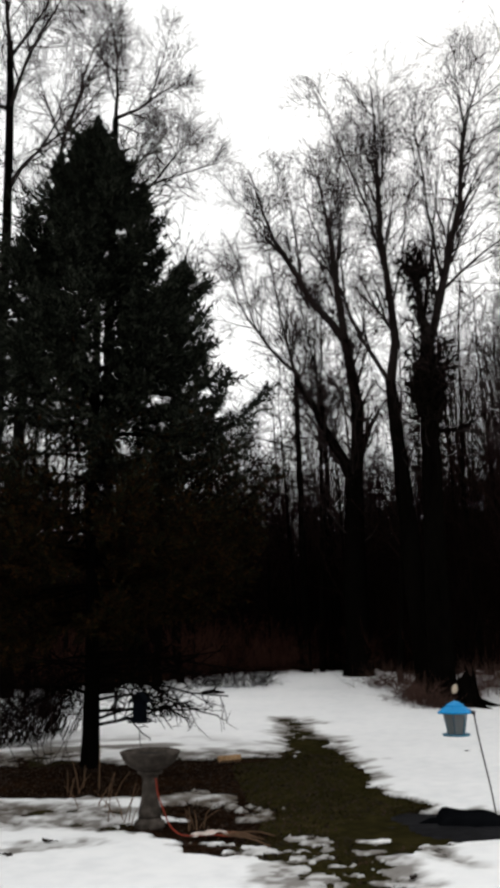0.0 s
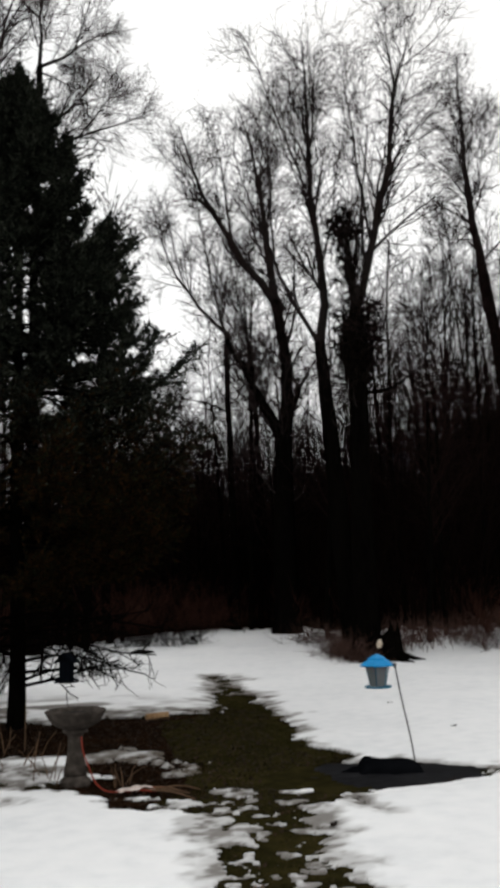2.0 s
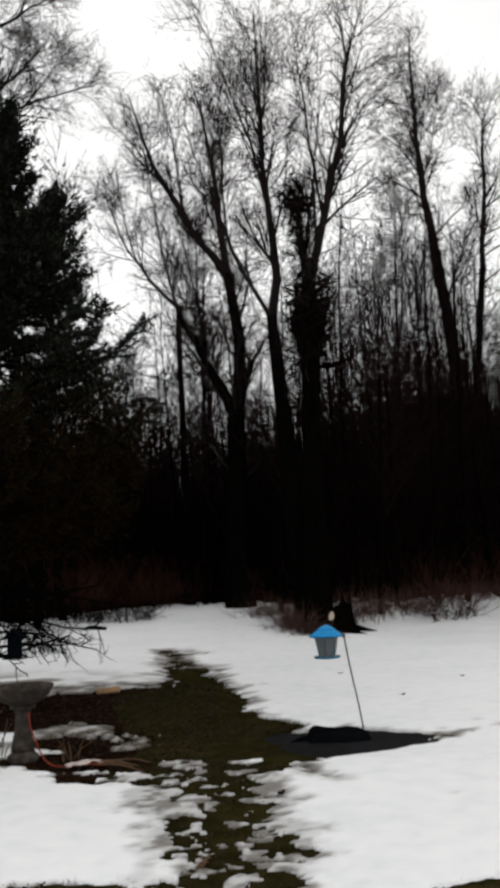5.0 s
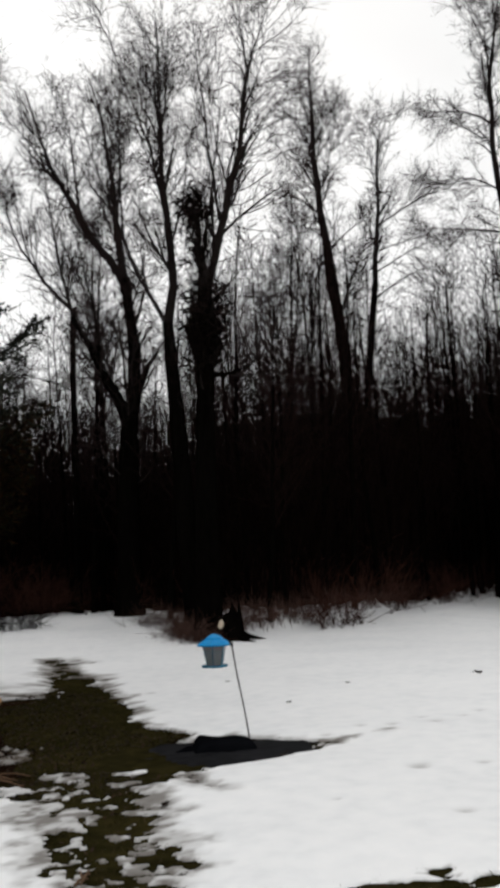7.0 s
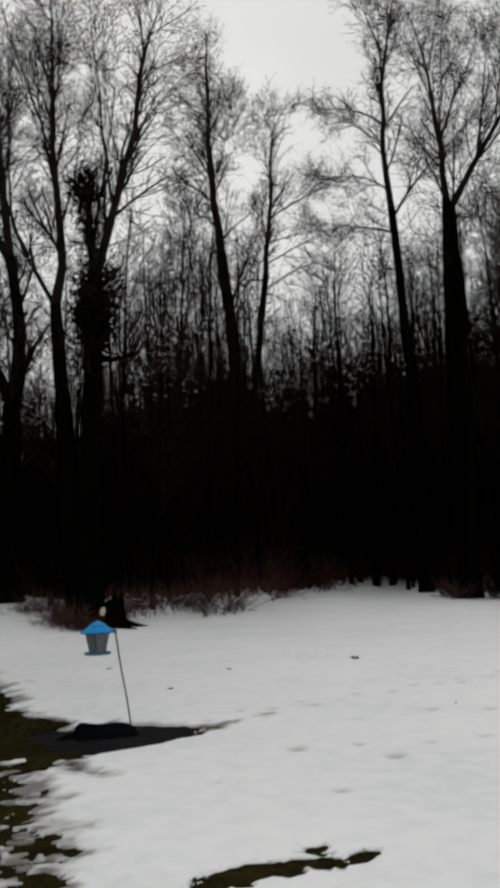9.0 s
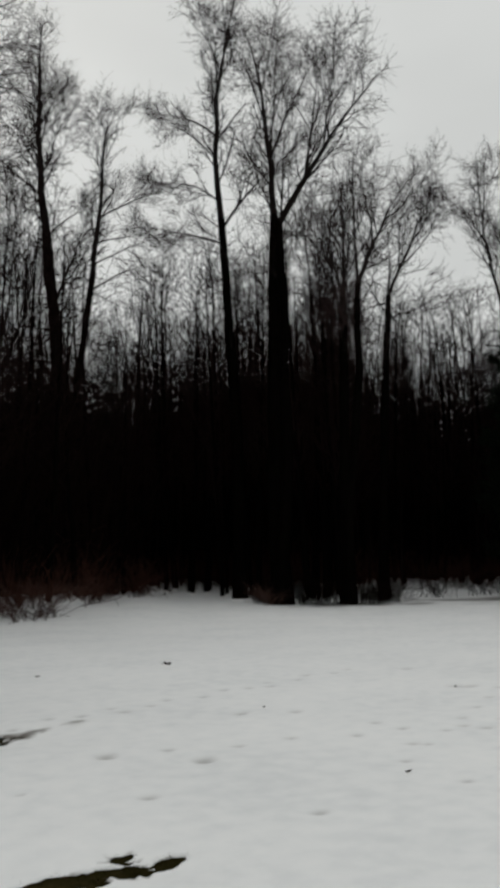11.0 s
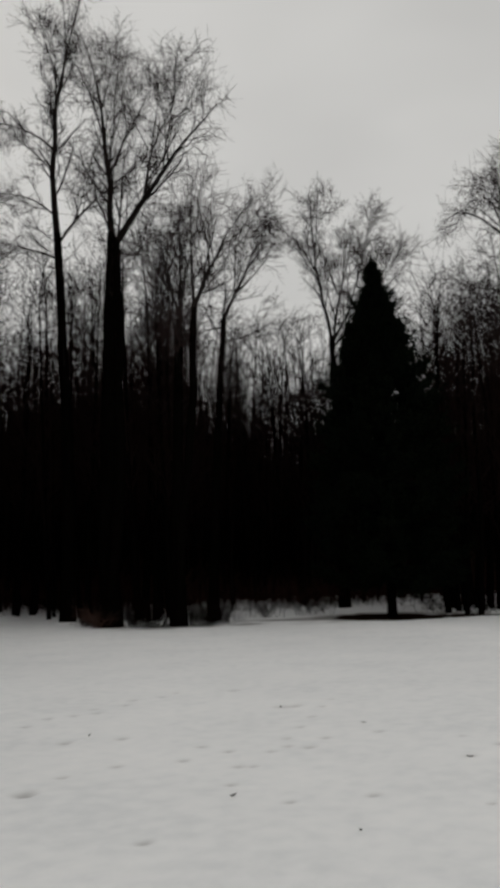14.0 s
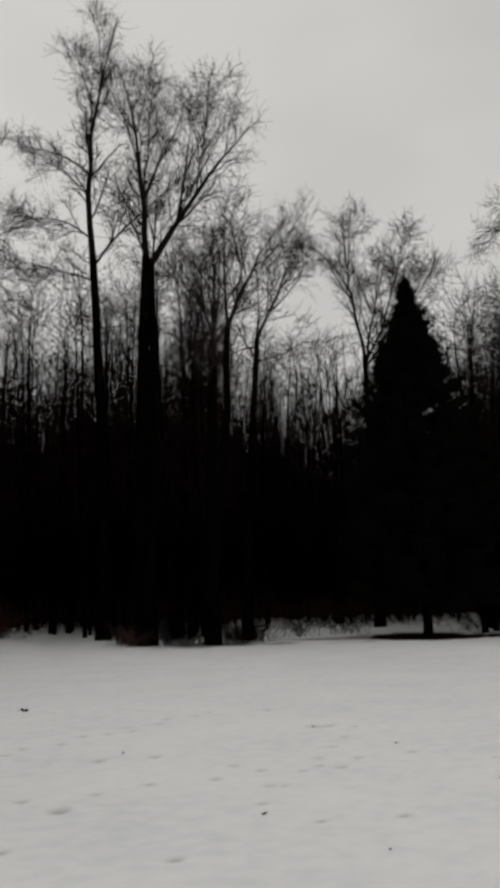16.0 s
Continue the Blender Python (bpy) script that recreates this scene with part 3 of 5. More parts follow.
t2, l2 = bare_tree("tree", 1, 11.8, 23.5, [(-1, 0, 0, 2, 9.6, 0.36), (0, 1, 19, 4, 6.7, 0.15), (1, 0.98, 19, 27, 1.8, 0.055), (1, 0.98, -8, -11, 2.0, 0.055), (1, 0.28, -9, -3, 5.6, 0.07), (1, 0.24, 50, 62, 3.0, 0.07), (1, 0.58, 27, 44, 2.6, 0.055),
                   (0, 0.98, -5, -5, 2.8, 0.21), (1, 0.8, 24, 12, 2.6, 0.045), (1, 0.45, -14, -2, 3.5, 0.045), (0, 0.75, 95, 30, 2.2, 0.09), (0, 0.01, -13, -7, 2.4, 0.14)],
                   "tall forked bare tree, vine-clad dark trunk beside a stump", 0.78, (0.3, 0.8), side=4)
vine_tangle(t2, l2, 0, 0.97, 1.0, 71, 0.5, 300, 0.1)
vine_tangle(t2, l2, 7, 0.92, 0.8, 72, 0.34, 80, 0.24)
vine_tangle(t2, l2, 7, 0.5, 0.6, 74, 0.9, 60, 0.1)
vine_tangle(t2, l2, 0, 0.84, 0.8, 73, 0.6, 170, 0.12)
t1, l1 = bare_tree("tree", 2, 11.1, 25.5, [(-1, 0, -4, -4, 9.2, 0.36), (0, 1, 4, -5, 9.4, 0.17), (1, 0.29, -8, -26, 7.0, 0.085), (1, 0.42, -6, 2, 4.6, 0.06), (0, 0.99, -36, -12, 6.3, 0.11), (1, 0.24, 14, 8, 4.8, 0.06), (4, 0.45, -2, 6, 4.0, 0.05),
                   (2, 0.4, -2, -6, 4.2, 0.05), (1, 0.6, 10, 4, 3.5, 0.045)], "tall straight bare tree leaning a little, tangled with vines", 0.78, (0.3, 0.8), side=4)
bare_tree("tree", 3, 6.7, 31, [(-1, 0, 1, 1, 7.1, 0.46), (0, 0.99, 9, -14, 5.2, 0.31), (1, 0.98, -36, -14, 7.8, 0.2), (1, 0.98, -5, -13, 8.6, 0.2), (0, 0.99, 16, 34, 3.4, 0.22), (0, 0.97, -25, -28, 4.2, 0.26), (5, 0.5, -3, -18, 5.2, 0.09),
                   (5, 0.97, -20, -2, 6.4, 0.09), (2, 0.35, -2, -12, 5.8, 0.07), (3, 0.3, 8, -6, 4.4, 0.06), (2, 0.6, -45, -30, 2.6, 0.05), (1, 0.7, 18, 2, 4.5, 0.07)],
          "broad bare tree with three stout limbs from a low fork", 0.85, (0.3, 0.8), side=4)
bare_tree("tree", 4, 3.5, 34, [(-1, 0, -1, 0, 12.0, 0.14), (0, 0.99, -47, -5, 6.4, 0.12), (0, 0.72, -60, -82, 3.2, 0.07), (0, 0.97, -12, 20, 4.0, 0.08), (1, 0.4, -20, -5, 3.4, 0.05)],
          "bare tree with a long limb curving outwards and up", 0.95, (0.3, 0.8))
bare_tree("tree", 5, 5.8, 36, [(-1, 0, -3, -2, 12.0, 0.14), (0, 0.97, -8, 16, 5.5, 0.07), (0, 0.88, -9, -32, 4.6, 0.06), (0, 0.7, 20, 5, 4.0, 0.05)], "slender bare tree with a pale thin trunk", 0.9)
bare_tree("tree", 6, -16.7, 17, [(-1, 0, 0, -2, 13.8, 0.15), (0, 0.75, 24, 58, 2.3, 0.085), (0, 0.88, 15, 42, 3.4, 0.075), (0, 0.97, 30, 36, 2.2, 0.06), (0, 0.88, -57, -12, 2.3, 0.07), (1, 0.5, 20, 40, 1.6, 0.05), (0, 0.6, -30, -60, 2.0, 0.06), (0, 1, -8, 16, 3.2, 0.075)],
          "tall bare tree with spreading limbs behind the spruce", 1.05, (0.3, 0.8), grown=1.5)
bare_tree("tree", 7, -15.5, 18.5, [(-1, 0, -2, 9, 11.6, 0.15), (0, 1, 6, 34, 4.2, 0.085), (1, 0.2, -19, -12, 2.5, 0.05), (1, 0.48, 6, 33, 2.6, 0.05), (0, 0.9, -30, -50, 2.0, 0.05), (1, 0.3, 40, 30, 2.0, 0.04)],
          "bare tree with a leaning stem behind the spruce", 1.05, (0.3, 0.8), grown=1.5)
bare_tree("tree", 8, -9.3, 19, [(-1, 0, 0, 0, 13.5, 0.14), (0, 1, 4, -8, 3.4, 0.075), (0, 1, 42, 40, 3.1, 0.07), (0, 0.87, 34, 28, 3.1, 0.075), (0, 0.82, 46, 74, 2.9, 0.07), (0, 0.99, 84, 118, 1.3, 0.04), (1, 0.4, -52, -30, 1.7, 0.045),
                   (2, 0.4, 20, 10, 1.8, 0.04), (3, 0.5, 60, 50, 1.6, 0.04), (4, 0.4, 40, 30, 1.5, 0.04)], "bare tree spreading above the spruce's top", 1.05, (0.3, 0.8), grown=1.5)
bare_tree("tree", 9, 20.9, 36, [(-1, 0, 7, -7, 14.6, 0.34), (0, 1, -9, 8, 9.6, 0.22), (1, 0.05, 28, 64, 2.9, 0.07), (1, 0.33, -15, -42, 4.1, 0.07), (0, 0.83, 24, 18, 4.4, 0.1), (1, 0.13, -56, -66, 2.0, 0.05), (1, 0.45, 14, 4, 4.0, 0.05), (1, 0.6, -16, -6, 3.4, 0.045),
                   (1, 0.5, -22, -10, 3.5, 0.05), (1, 0.3, 20, 8, 4.0, 0.05)],
          "tall bare tree leaning, with a brushy narrow crown", 0.85, (0.3, 0.8))
bare_tree("tree", 10, 22.0, 38, [(-1, 0, 1, 9, 14.4, 0.2), (0, 1, 3, 6, 7.0, 0.14), (1, 0.98, -14, -22, 2.1, 0.05), (1, 0.98, 22, 26, 1.5, 0.045), (0, 0.94, 52, 100, 3.7, 0.06), (1, 0.06, 62, 86, 3.6, 0.055), (1, 0.2, 62, 88, 2.9, 0.05), (1, 0.38, 50, 72, 4.4, 0.065),
                   (1, 0.6, -12, -2, 3.0, 0.05)], "slim bare tree with limbs drooping to one side", 0.7, (0.3, 0.8))
bare_tree("tree", 11, 16.8, 33, [(-1, 0, 4, 2, 9.5, 0.15), (0, 0.97, 18, -11, 7.9, 0.08), (0, 0.97, -17, 3, 5.0, 0.08), (0, 0.88, 32, 4, 4.6, 0.07), (0, 0.97, 0, -4, 7.1, 0.06)], "slender bare tree dividing into upright stems", 0.85)
bare_tree("tree", 12, 33.4, 38, [(-1, 0, 0, -4, 17.2, 0.29), (0, 1, -6, 20, 11.4, 0.17), (1, 0.33, -32, -92, 4.3, 0.07), (1, 0.24, -42, -64, 2.9, 0.05), (1, 0.07, -38, -120, 4.3, 0.07), (0, 0.93, -68, -84, 4.1, 0.065), (0, 0.97, 30, 50, 6.6, 0.1),
                    (1, 0.5, -2, -6, 5.8, 0.06), (1, 0.6, -24, -10, 3.4, 0.05), (1, 0.72, 2, -8, 3.2, 0.045), (6, 0.3, 8, 14, 3.0, 0.04)], "tall bare tree with limbs reaching out level", 0.8, (0.3, 0.8))
bare_tree("tree", 13, 36.1, 31.5, [(-1, 0, -2, 2, 14.6, 0.36), (0, 1, 0, -14, 7.6, 0.15), (0, 0.02, 1.0, 1.2, 13.4, 0.27), (2, 0.99, 32, 44, 5.6, 0.14), (3, 0.3, 8, 2, 4.6, 0.08), (1, 0.3, 18, 20, 6.0, 0.09), (1, 0.25, 3, 6, 5.2, 0.06), (0, 0.99, -22, -17, 3.4, 0.06),
                    (3, 0.5, 10, 2, 4.0, 0.05), (1, 0.5, -20, -30, 3.0, 0.05), (5, 0.4, -6, -2, 3.6, 0.045), (1, 0.65, 16, 4, 3.2, 0.045), (2, 0.97, 2, 8, 5.0, 0.07), (4, 0.4, 20, 26, 2.4, 0.04)], "tallest bare tree, twin-stemmed with a wide crown", 0.72, (0.3, 0.8))
bare_tree("tree", 14, 40.4, 31, [(-1, 0, 1, 1, 11.1, 0.26), (0, 1, 5, -3, 4.6, 0.13), (0, 0.99, -5, -66, 3.2, 0.09), (0, 0.03, 3, 2, 10.9, 0.2), (3, 1, 16, 32, 5.2, 0.12), (3, 1, -5, 6, 4.4, 0.09), (2, 0.35, -8, -10, 3.0, 0.06), (4, 0.35, -4, -10, 2.8, 0.05),
                   (1, 0.4, -28, -18, 2.4, 0.05), (4, 0.6, 56, 40, 1.8, 0.04)], OAK, 0.85, (0.3, 0.8))
bare_tree("tree", 15, 42.7, 35, [(-1, 0, 2, 4, 12.4, 0.22), (0, 1, 24, 42, 4.5, 0.11), (0, 0.99, 5, 0, 3.8, 0.08), (0, 0.97, -95, -150, 1.8, 0.06), (0, 0.92, 84, 58, 2.5, 0.06), (1, 0.5, 14, 34, 2.2, 0.05), (0, 0.93, -30, -14, 2.6, 0.06), (1, 0.25, 2, 8, 3.0, 0.05)], OAK, 0.85, (0.3, 0.8))
bare_tree("tree", 16, 51.2, 42, [(-1, 0, 0, -1, 13.2, 0.25), (0, 1, -11, -1, 7.6, 0.13), (1, 0.45, -28, -50, 2.8, 0.06), (0, 0.95, 5, 8, 8.0, 0.12), (3, 0.48, -20, -16, 3.0, 0.05), (0, 0.97, 27, 10, 7.2, 0.1), (0, 0.96, 38, 17, 7.8, 0.1), (5, 0.5, 14, 20, 3.0, 0.05),
                   (3, 0.55, 14, 10, 3.2, 0.05), (1, 0.6, 12, 4, 3.0, 0.05), (6, 0.5, 34, 30, 2.6, 0.04)],
          "bare tree with upright limbs behind the far spruce", 0.85, (0.3, 0.8))
bare_tree("tree", 17, 63.0, 33, [(-1, 0, 6, -5, 13.5, 0.3), (0, 0.97, 11, -21, 4.2, 0.13), (0, 0.97, 4, -96, 3.7, 0.09), (0, 0.88, -47, -79, 2.3, 0.1), (0, 0.88, 24, 0, 5.5, 0.13), (1, 0.5, 35, -15, 3.0, 0.07), (0, 0.75, -20, -121, 2.4, 0.08)],
          "dense-crowned bare tree with dark gnarled limbs", 1.05, (0.3, 0.8))


# ---- young trees and thicket along and inside the wood ----
def young_tree(seed, height, radius):
    rng = np.random.default_rng(seed)
    tree = empty("young_tree", 0, 0, -60, 0, "slender young bare tree standing in the wood's edge", "tree", "young trees in the wood")
    line = arc(rng, np.array([0, 0, -0.2]), rng.uniform(-4, 4), rng.uniform(-7, 7), height, np.array([1.0, 0, 0]), np.array([0, 1.0, 0]), rng.uniform(-3, 3), 11, 0.05)
    rad = np.linspace(radius, 0.014, 11)
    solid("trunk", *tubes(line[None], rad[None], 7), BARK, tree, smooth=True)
    P, R = line[None], rad[None]
    A, RA = grow(rng, P, R, 24, (0.28, 0.99), (20, 50), (1.2, 4.2), 0.6, 0.4, 0.35, 4, 0.13, 0.0, 0.7)
    B, RB = grow(rng, A, RA, 6, (0.1, 1), (22, 60), (0.6, 2.0), 0.35, 0.55, 0.5, 2, 0.2, 0.011)
    C, RC = grow(rng, B, RB, 1, (0.1, 1), (22, 60), (0.4, 1.4), 0.2, 0.6, 0.7, 2, 0.2, 0.009)
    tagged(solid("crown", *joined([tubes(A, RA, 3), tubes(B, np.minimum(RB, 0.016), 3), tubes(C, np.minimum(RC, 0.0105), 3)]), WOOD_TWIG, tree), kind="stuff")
    return tree


wood_rng = np.random.default_rng(404)
YOUNG = [young_tree(200 + k, h, r) for k, (h, r) in enumerate([(14.0, 0.13), (12.0, 0.10), (10.5, 0.09), (15.5, 0.15), (9.0, 0.08), (13.0, 0.11)])]
spots = []
for k in range(140):
    az = -24 + 100 * (k + wood_rng.random()) / 140
    spots.append((az, float(wood_edge(az)) + 1.5 + 16 * wood_rng.random() ** 1.3))
spots = [(az, d) for az, d in spots if not -3 < az < 19 or wood_rng.random() < 0.8]
for k, (az, d) in enumerate(spots):
    x, y = polar(az, d)
    source, s = YOUNG[k % 6], wood_rng.uniform(0.8, 1.12)
    m = pose(x, y, float(land(x, y)), 0, 0, wood_rng.uniform(0, 360)) @ Matrix.Diagonal((s, s, s, 1))
    if k < 6:
        source.matrix_basis = m
    else:
        t = copy_thing(source, pose(x, y, float(land(x, y)), 0, 0, wood_rng.uniform(0, 360)))
        t.scale = (s, s, s)


for k in range(34):
    az = 22.5 + 30 * (k + wood_rng.random()) / 34
    d = max(float(wood_edge(az)) + 3, 39) + 9 * wood_rng.random()
    x, y = polar(az, d)
    t = copy_thing(YOUNG[(0, 3, 5, 1)[k % 4]], pose(x, y, float(land(x, y)), 0, 0, wood_rng.uniform(0, 360)))
    s = wood_rng.uniform(0.85, 1.05)
    t.scale = (s * 1.1, s * 1.1, s)
# slim upright trees behind the vine-clad trunk
for k in range(22):
    az, d = 12.6 + 8.0 * (k + wood_rng.random()) / 22, 29 + 10 * wood_rng.random()
    x, y = polar(az, d)
    t = copy_thing(YOUNG[(0, 3, 5, 1)[k % 4]], pose(x, y, float(land(x, y)), 0, 0, wood_rng.uniform(0, 360)))
    s = wood_rng.uniform(0.82, 1.02)
    t.scale = (s * 0.85, s * 0.85, s)
for k in range(16):
    az, d = -2.5 + 7.5 * (k + wood_rng.random()) / 16, 35 + 10 * wood_rng.random()
    x, y = polar(az, d)
    t = copy_thing(YOUNG[(1, 2, 5, 4)[k % 4]], pose(x, y, float(land(x, y)), 0, 0, wood_rng.uniform(0, 360)))
    s = wood_rng.uniform(0.85, 1.05)
    t.scale = (s, s, s)
# taller ones crowd about the big trees on the snow's far side
for k in range(40):
    az = 27.5 + 20 * (k + wood_rng.random()) / 40
    d = max(float(wood_edge(az)) + 1.5, 34) + 12 * wood_rng.random()
    x, y = polar(az, d)
    t = copy_thing(YOUNG[(3, 0, 5)[k % 3]], pose(x, y, float(land(x, y)), 0, 0, wood_rng.uniform(0, 360)))
    s = wood_rng.uniform(1.0, 1.28) * (1.0 - 0.2 * float(fade(38, 42, az)))
    t.scale = (s, s, s)
for k in range(22):
    az, d = 31.8 + 9.5 * wood_rng.random(), 36.5 + 6 * wood_rng.random()
    x, y = polar(az, d)
    t = copy_thing(YOUNG[(3, 0, 5, 1)[k % 4]], pose(x, y, float(land(x, y)), 0, 0, wood_rng.uniform(0, 360)))
    s = wood_rng.uniform(1.0, 1.3)
    t.scale = (s * 0.9, s * 0.9, s)
for k in range(10):
    az, d = 27.5 + 5.5 * (k + wood_rng.random()) / 10, 42 + 6 * wood_rng.random()
    x, y = polar(az, d)
    t = copy_thing(YOUNG[(3, 0, 5)[k % 3]], pose(x, y, float(land(x, y)), 0, 0, wood_rng.uniform(0, 360)))
    s = wood_rng.uniform(1.0, 1.25)
    t.scale = (s, s, s)
# a close stand of brushy young trees beyond the far spruce
for k in range(30):
    az, d = 57.2 + 5.2 * wood_rng.random(), 37 + 5 * wood_rng.random()
    x, y = polar(az, d)
    t = copy_thing(YOUNG[k % 6], pose(x, y, float(land(x, y)), 0, 0, wood_rng.uniform(0, 360)))
    s = 1.02 if k % 6 in (0, 3, 5) else 1.25
    t.scale = (s, s, s * 0.95)


def thicket(name, seed, count, depth, tall, label, side=4, radius=(0.008, 0.022), material=THICKET, clump=0.0, span=(-26, 78)):
    """Undergrowth in the wood: thin crooked stems with side shoots, past counting."""
    rng = np.random.default_rng(seed)
    az = rng.uniform(span[0], span[1], count)
    d = wood_edge(az) + depth[0] + 5 * fade(26, 30, az) * (depth[0] > 2) + (depth[1] - depth[0]) * rng.random(count) ** 1.2
    x, y = d * np.sin(np.radians(az)), d * np.cos(np.radians(az))
    keep = (fbm(x, y, 0.45, 3, seed) > clump) & ((depth[0] > 2) | (depth[0] < 0) | (az < 11) | (az > 27) | (d - wood_edge(az) > 5))
    x, y, az, count = x[keep], y[keep], az[keep], int(keep.sum())
    start = np.stack([x, y, land(x, y) - 0.05], 1)
    h = tall[0] + (tall[1] - tall[0]) * rng.random(count) ** 1.6 * (1 - 0.5 * fade(-4, 0, az) * (1 - fade(18, 22, az)))
    D = unit(np.stack([rng.normal(size=count) * 0.22, rng.normal(size=count) * 0.22, np.ones(count)], 1))
    pts = [start]
    for _ in range(4):
        pts.append(pts[-1] + D * (h / 4)[:, None])
        D = unit(D + rng.normal(size=D.shape) * 0.16)
    P = np.stack(pts, 1)
    R = rng.uniform(radius[0], radius[1], (count, 1)) * (0.5 + h[:, None] / tall[1]) * np.linspace(1, 0.35, 5)
    A, RA = grow(rng, P, R, side, (0.15, 1), (25, 65), (0.6, 2.4), 0.3, 0.65, 0.5, 3, 0.2, 0.009)
    B, RB = grow(rng, A, RA, 2, (0.15, 1), (25, 60), (0.3, 1.3), 0.2, 0.7, 0.6, 2, 0.2, 0.008)
    return tagged(solid(name, *joined([tubes(P, R, 3), tubes(A, RA, 3), tubes(B, RB, 3)]), material), label, "thicket", kind="stuff")


thicket("thicket", 501, 850, (3.5, 14), (4.0, 12.0), "dense undergrowth filling the wood, darkened in colour for shade", 6, (0.012, 0.03))
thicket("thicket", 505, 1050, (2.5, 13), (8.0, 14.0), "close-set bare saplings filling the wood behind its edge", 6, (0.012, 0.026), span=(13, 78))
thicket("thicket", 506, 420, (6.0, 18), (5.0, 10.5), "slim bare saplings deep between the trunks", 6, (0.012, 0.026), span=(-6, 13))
thicket("thicket", 502, 2600, (0.5, 8), (0.4, 2.4), "low reddish-brown brush along the wood's edge", 4, (0.006, 0.012), BRUSH, 0.52)

thicket("thicket", 503, 1700, (-0.5, 12), (0.12, 0.9), "low dark twigs poking from snow under the trees", 3, (0.007, 0.014), BRUSH, 0.4, (26, 78))

thicket("thicket", 504, 650, (-2.0, 4), (0.1, 0.6), "scattered low brush where snow meets the wood", 3, (0.007, 0.013), BRUSH, 0.53, (19, 36))


def far_woods(seed, count, near, far, span=(-30, 82), rise=(9.5, 16.5), girth=(0.1, 0.22), sides=10, twigs=6, fine=1.0):
    rng = np.random.default_rng(seed)
    az = rng.uniform(span[0], span[1], count)
    d = near + (far - near) * np.sqrt(rng.random(count))
    x, y = d * np.sin(np.radians(az)), d * np.cos(np.radians(az))
    h = d * np.tan(np.radians(rng.uniform(rise[0], rise[1], count)))
    D = unit(np.stack([rng.normal(size=count) * 0.05, rng.normal(size=count) * 0.05, np.ones(count)], 1))
    start = np.stack([x, y, land(x, y) - 0.1], 1)
    pts = [start]
    for _ in range(4):
        pts.append(pts[-1] + D * (h / 4)[:, None])
        D = unit(D + rng.normal(size=D.shape) * 0.05)
    P = np.stack(pts, 1)
    R = rng.uniform(girth[0], girth[1], (count, 1)) * np.linspace(1, 0.12, 5)
    A, RA = grow(rng, P, R, sides, (0.3, 1), (25, 65), (2.0 * fine, 6.0 * fine), 0.5, 0.35, 0.4, 3, 0.2, 0.025 * fine)
    B, RB = grow(rng, A, RA, twigs, (0.2, 1), (25, 65), (1.0 * fine, 3.0 * fine), 0.3, 0.6, 0.5, 2, 0.2, 0.02 * fine)
    return tagged(solid("far_woods", *joined([tubes(P, R, 3), tubes(A, RA, 3), tubes(B, RB, 3)]), FAR_TREE), "bare trees deep in the wood, near black for shade", "woods", kind="stuff")


far_woods(601, 260, 52, 105, rise=(7.0, 16.0), sides=8, twigs=4)
far_woods(606, 560, 66, 96, (-30, 82), (4.0, 10.0), (0.1, 0.2), 6, 3)
far_woods(604, 600, 88, 130, (-30, 24), (6.0, 13.0), (0.16, 0.34), 7, 3)
far_woods(605, 450, 88, 130, (18, 82), (8.0, 18.0), (0.18, 0.38), 7, 3)
far_woods(603, 460, 44, 78, (-22, 27), (6.0, 14.0), (0.07, 0.17), 7, 4)
far_woods(602, 160, 50, 85, (25, 80), (9.0, 17.0), (0.1, 0.2), 8, 4)
# thinner trees close behind the edge, a haze of twigs that thins out upwards
far_woods(607, 620, 42, 62, (16.5, 54), (8.5, 16.5), (0.05, 0.1), 9, 8, 0.58)
far_woods(610, 200, 42, 60, (-8, 8), (5.0, 12.5), (0.05, 0.1), 9, 8, 0.5)
far_woods(608, 130, 42, 60, (7, 17), (5.5, 13.0), (0.05, 0.11), 9, 7, 0.55)
far_woods(609, 230, 46, 66, (47, 78), (6.5, 14.5), (0.05, 0.11), 9, 7, 0.55)


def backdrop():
    """The wood going on into the distance, all round as one sheet with an uneven top, its near-black colour standing in
    for shade.
    """
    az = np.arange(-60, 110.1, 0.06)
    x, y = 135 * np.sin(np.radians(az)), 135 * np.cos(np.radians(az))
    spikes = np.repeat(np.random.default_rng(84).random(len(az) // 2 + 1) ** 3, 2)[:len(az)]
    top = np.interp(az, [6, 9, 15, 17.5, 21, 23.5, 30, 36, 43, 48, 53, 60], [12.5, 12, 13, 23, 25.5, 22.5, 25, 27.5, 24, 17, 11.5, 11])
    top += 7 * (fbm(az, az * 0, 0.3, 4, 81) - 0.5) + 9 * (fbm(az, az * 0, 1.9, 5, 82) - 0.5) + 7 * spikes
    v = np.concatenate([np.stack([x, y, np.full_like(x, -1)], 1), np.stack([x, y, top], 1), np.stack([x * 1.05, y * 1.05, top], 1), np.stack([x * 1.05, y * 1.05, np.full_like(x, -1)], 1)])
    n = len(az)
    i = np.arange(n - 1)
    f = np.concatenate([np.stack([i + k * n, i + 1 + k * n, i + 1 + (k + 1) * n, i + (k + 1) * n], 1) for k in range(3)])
    tagged(solid("backdrop", v, f, BACKDROP), "near-black sheet standing in for the shaded distant wood", "backdrop", kind="structure")


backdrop()


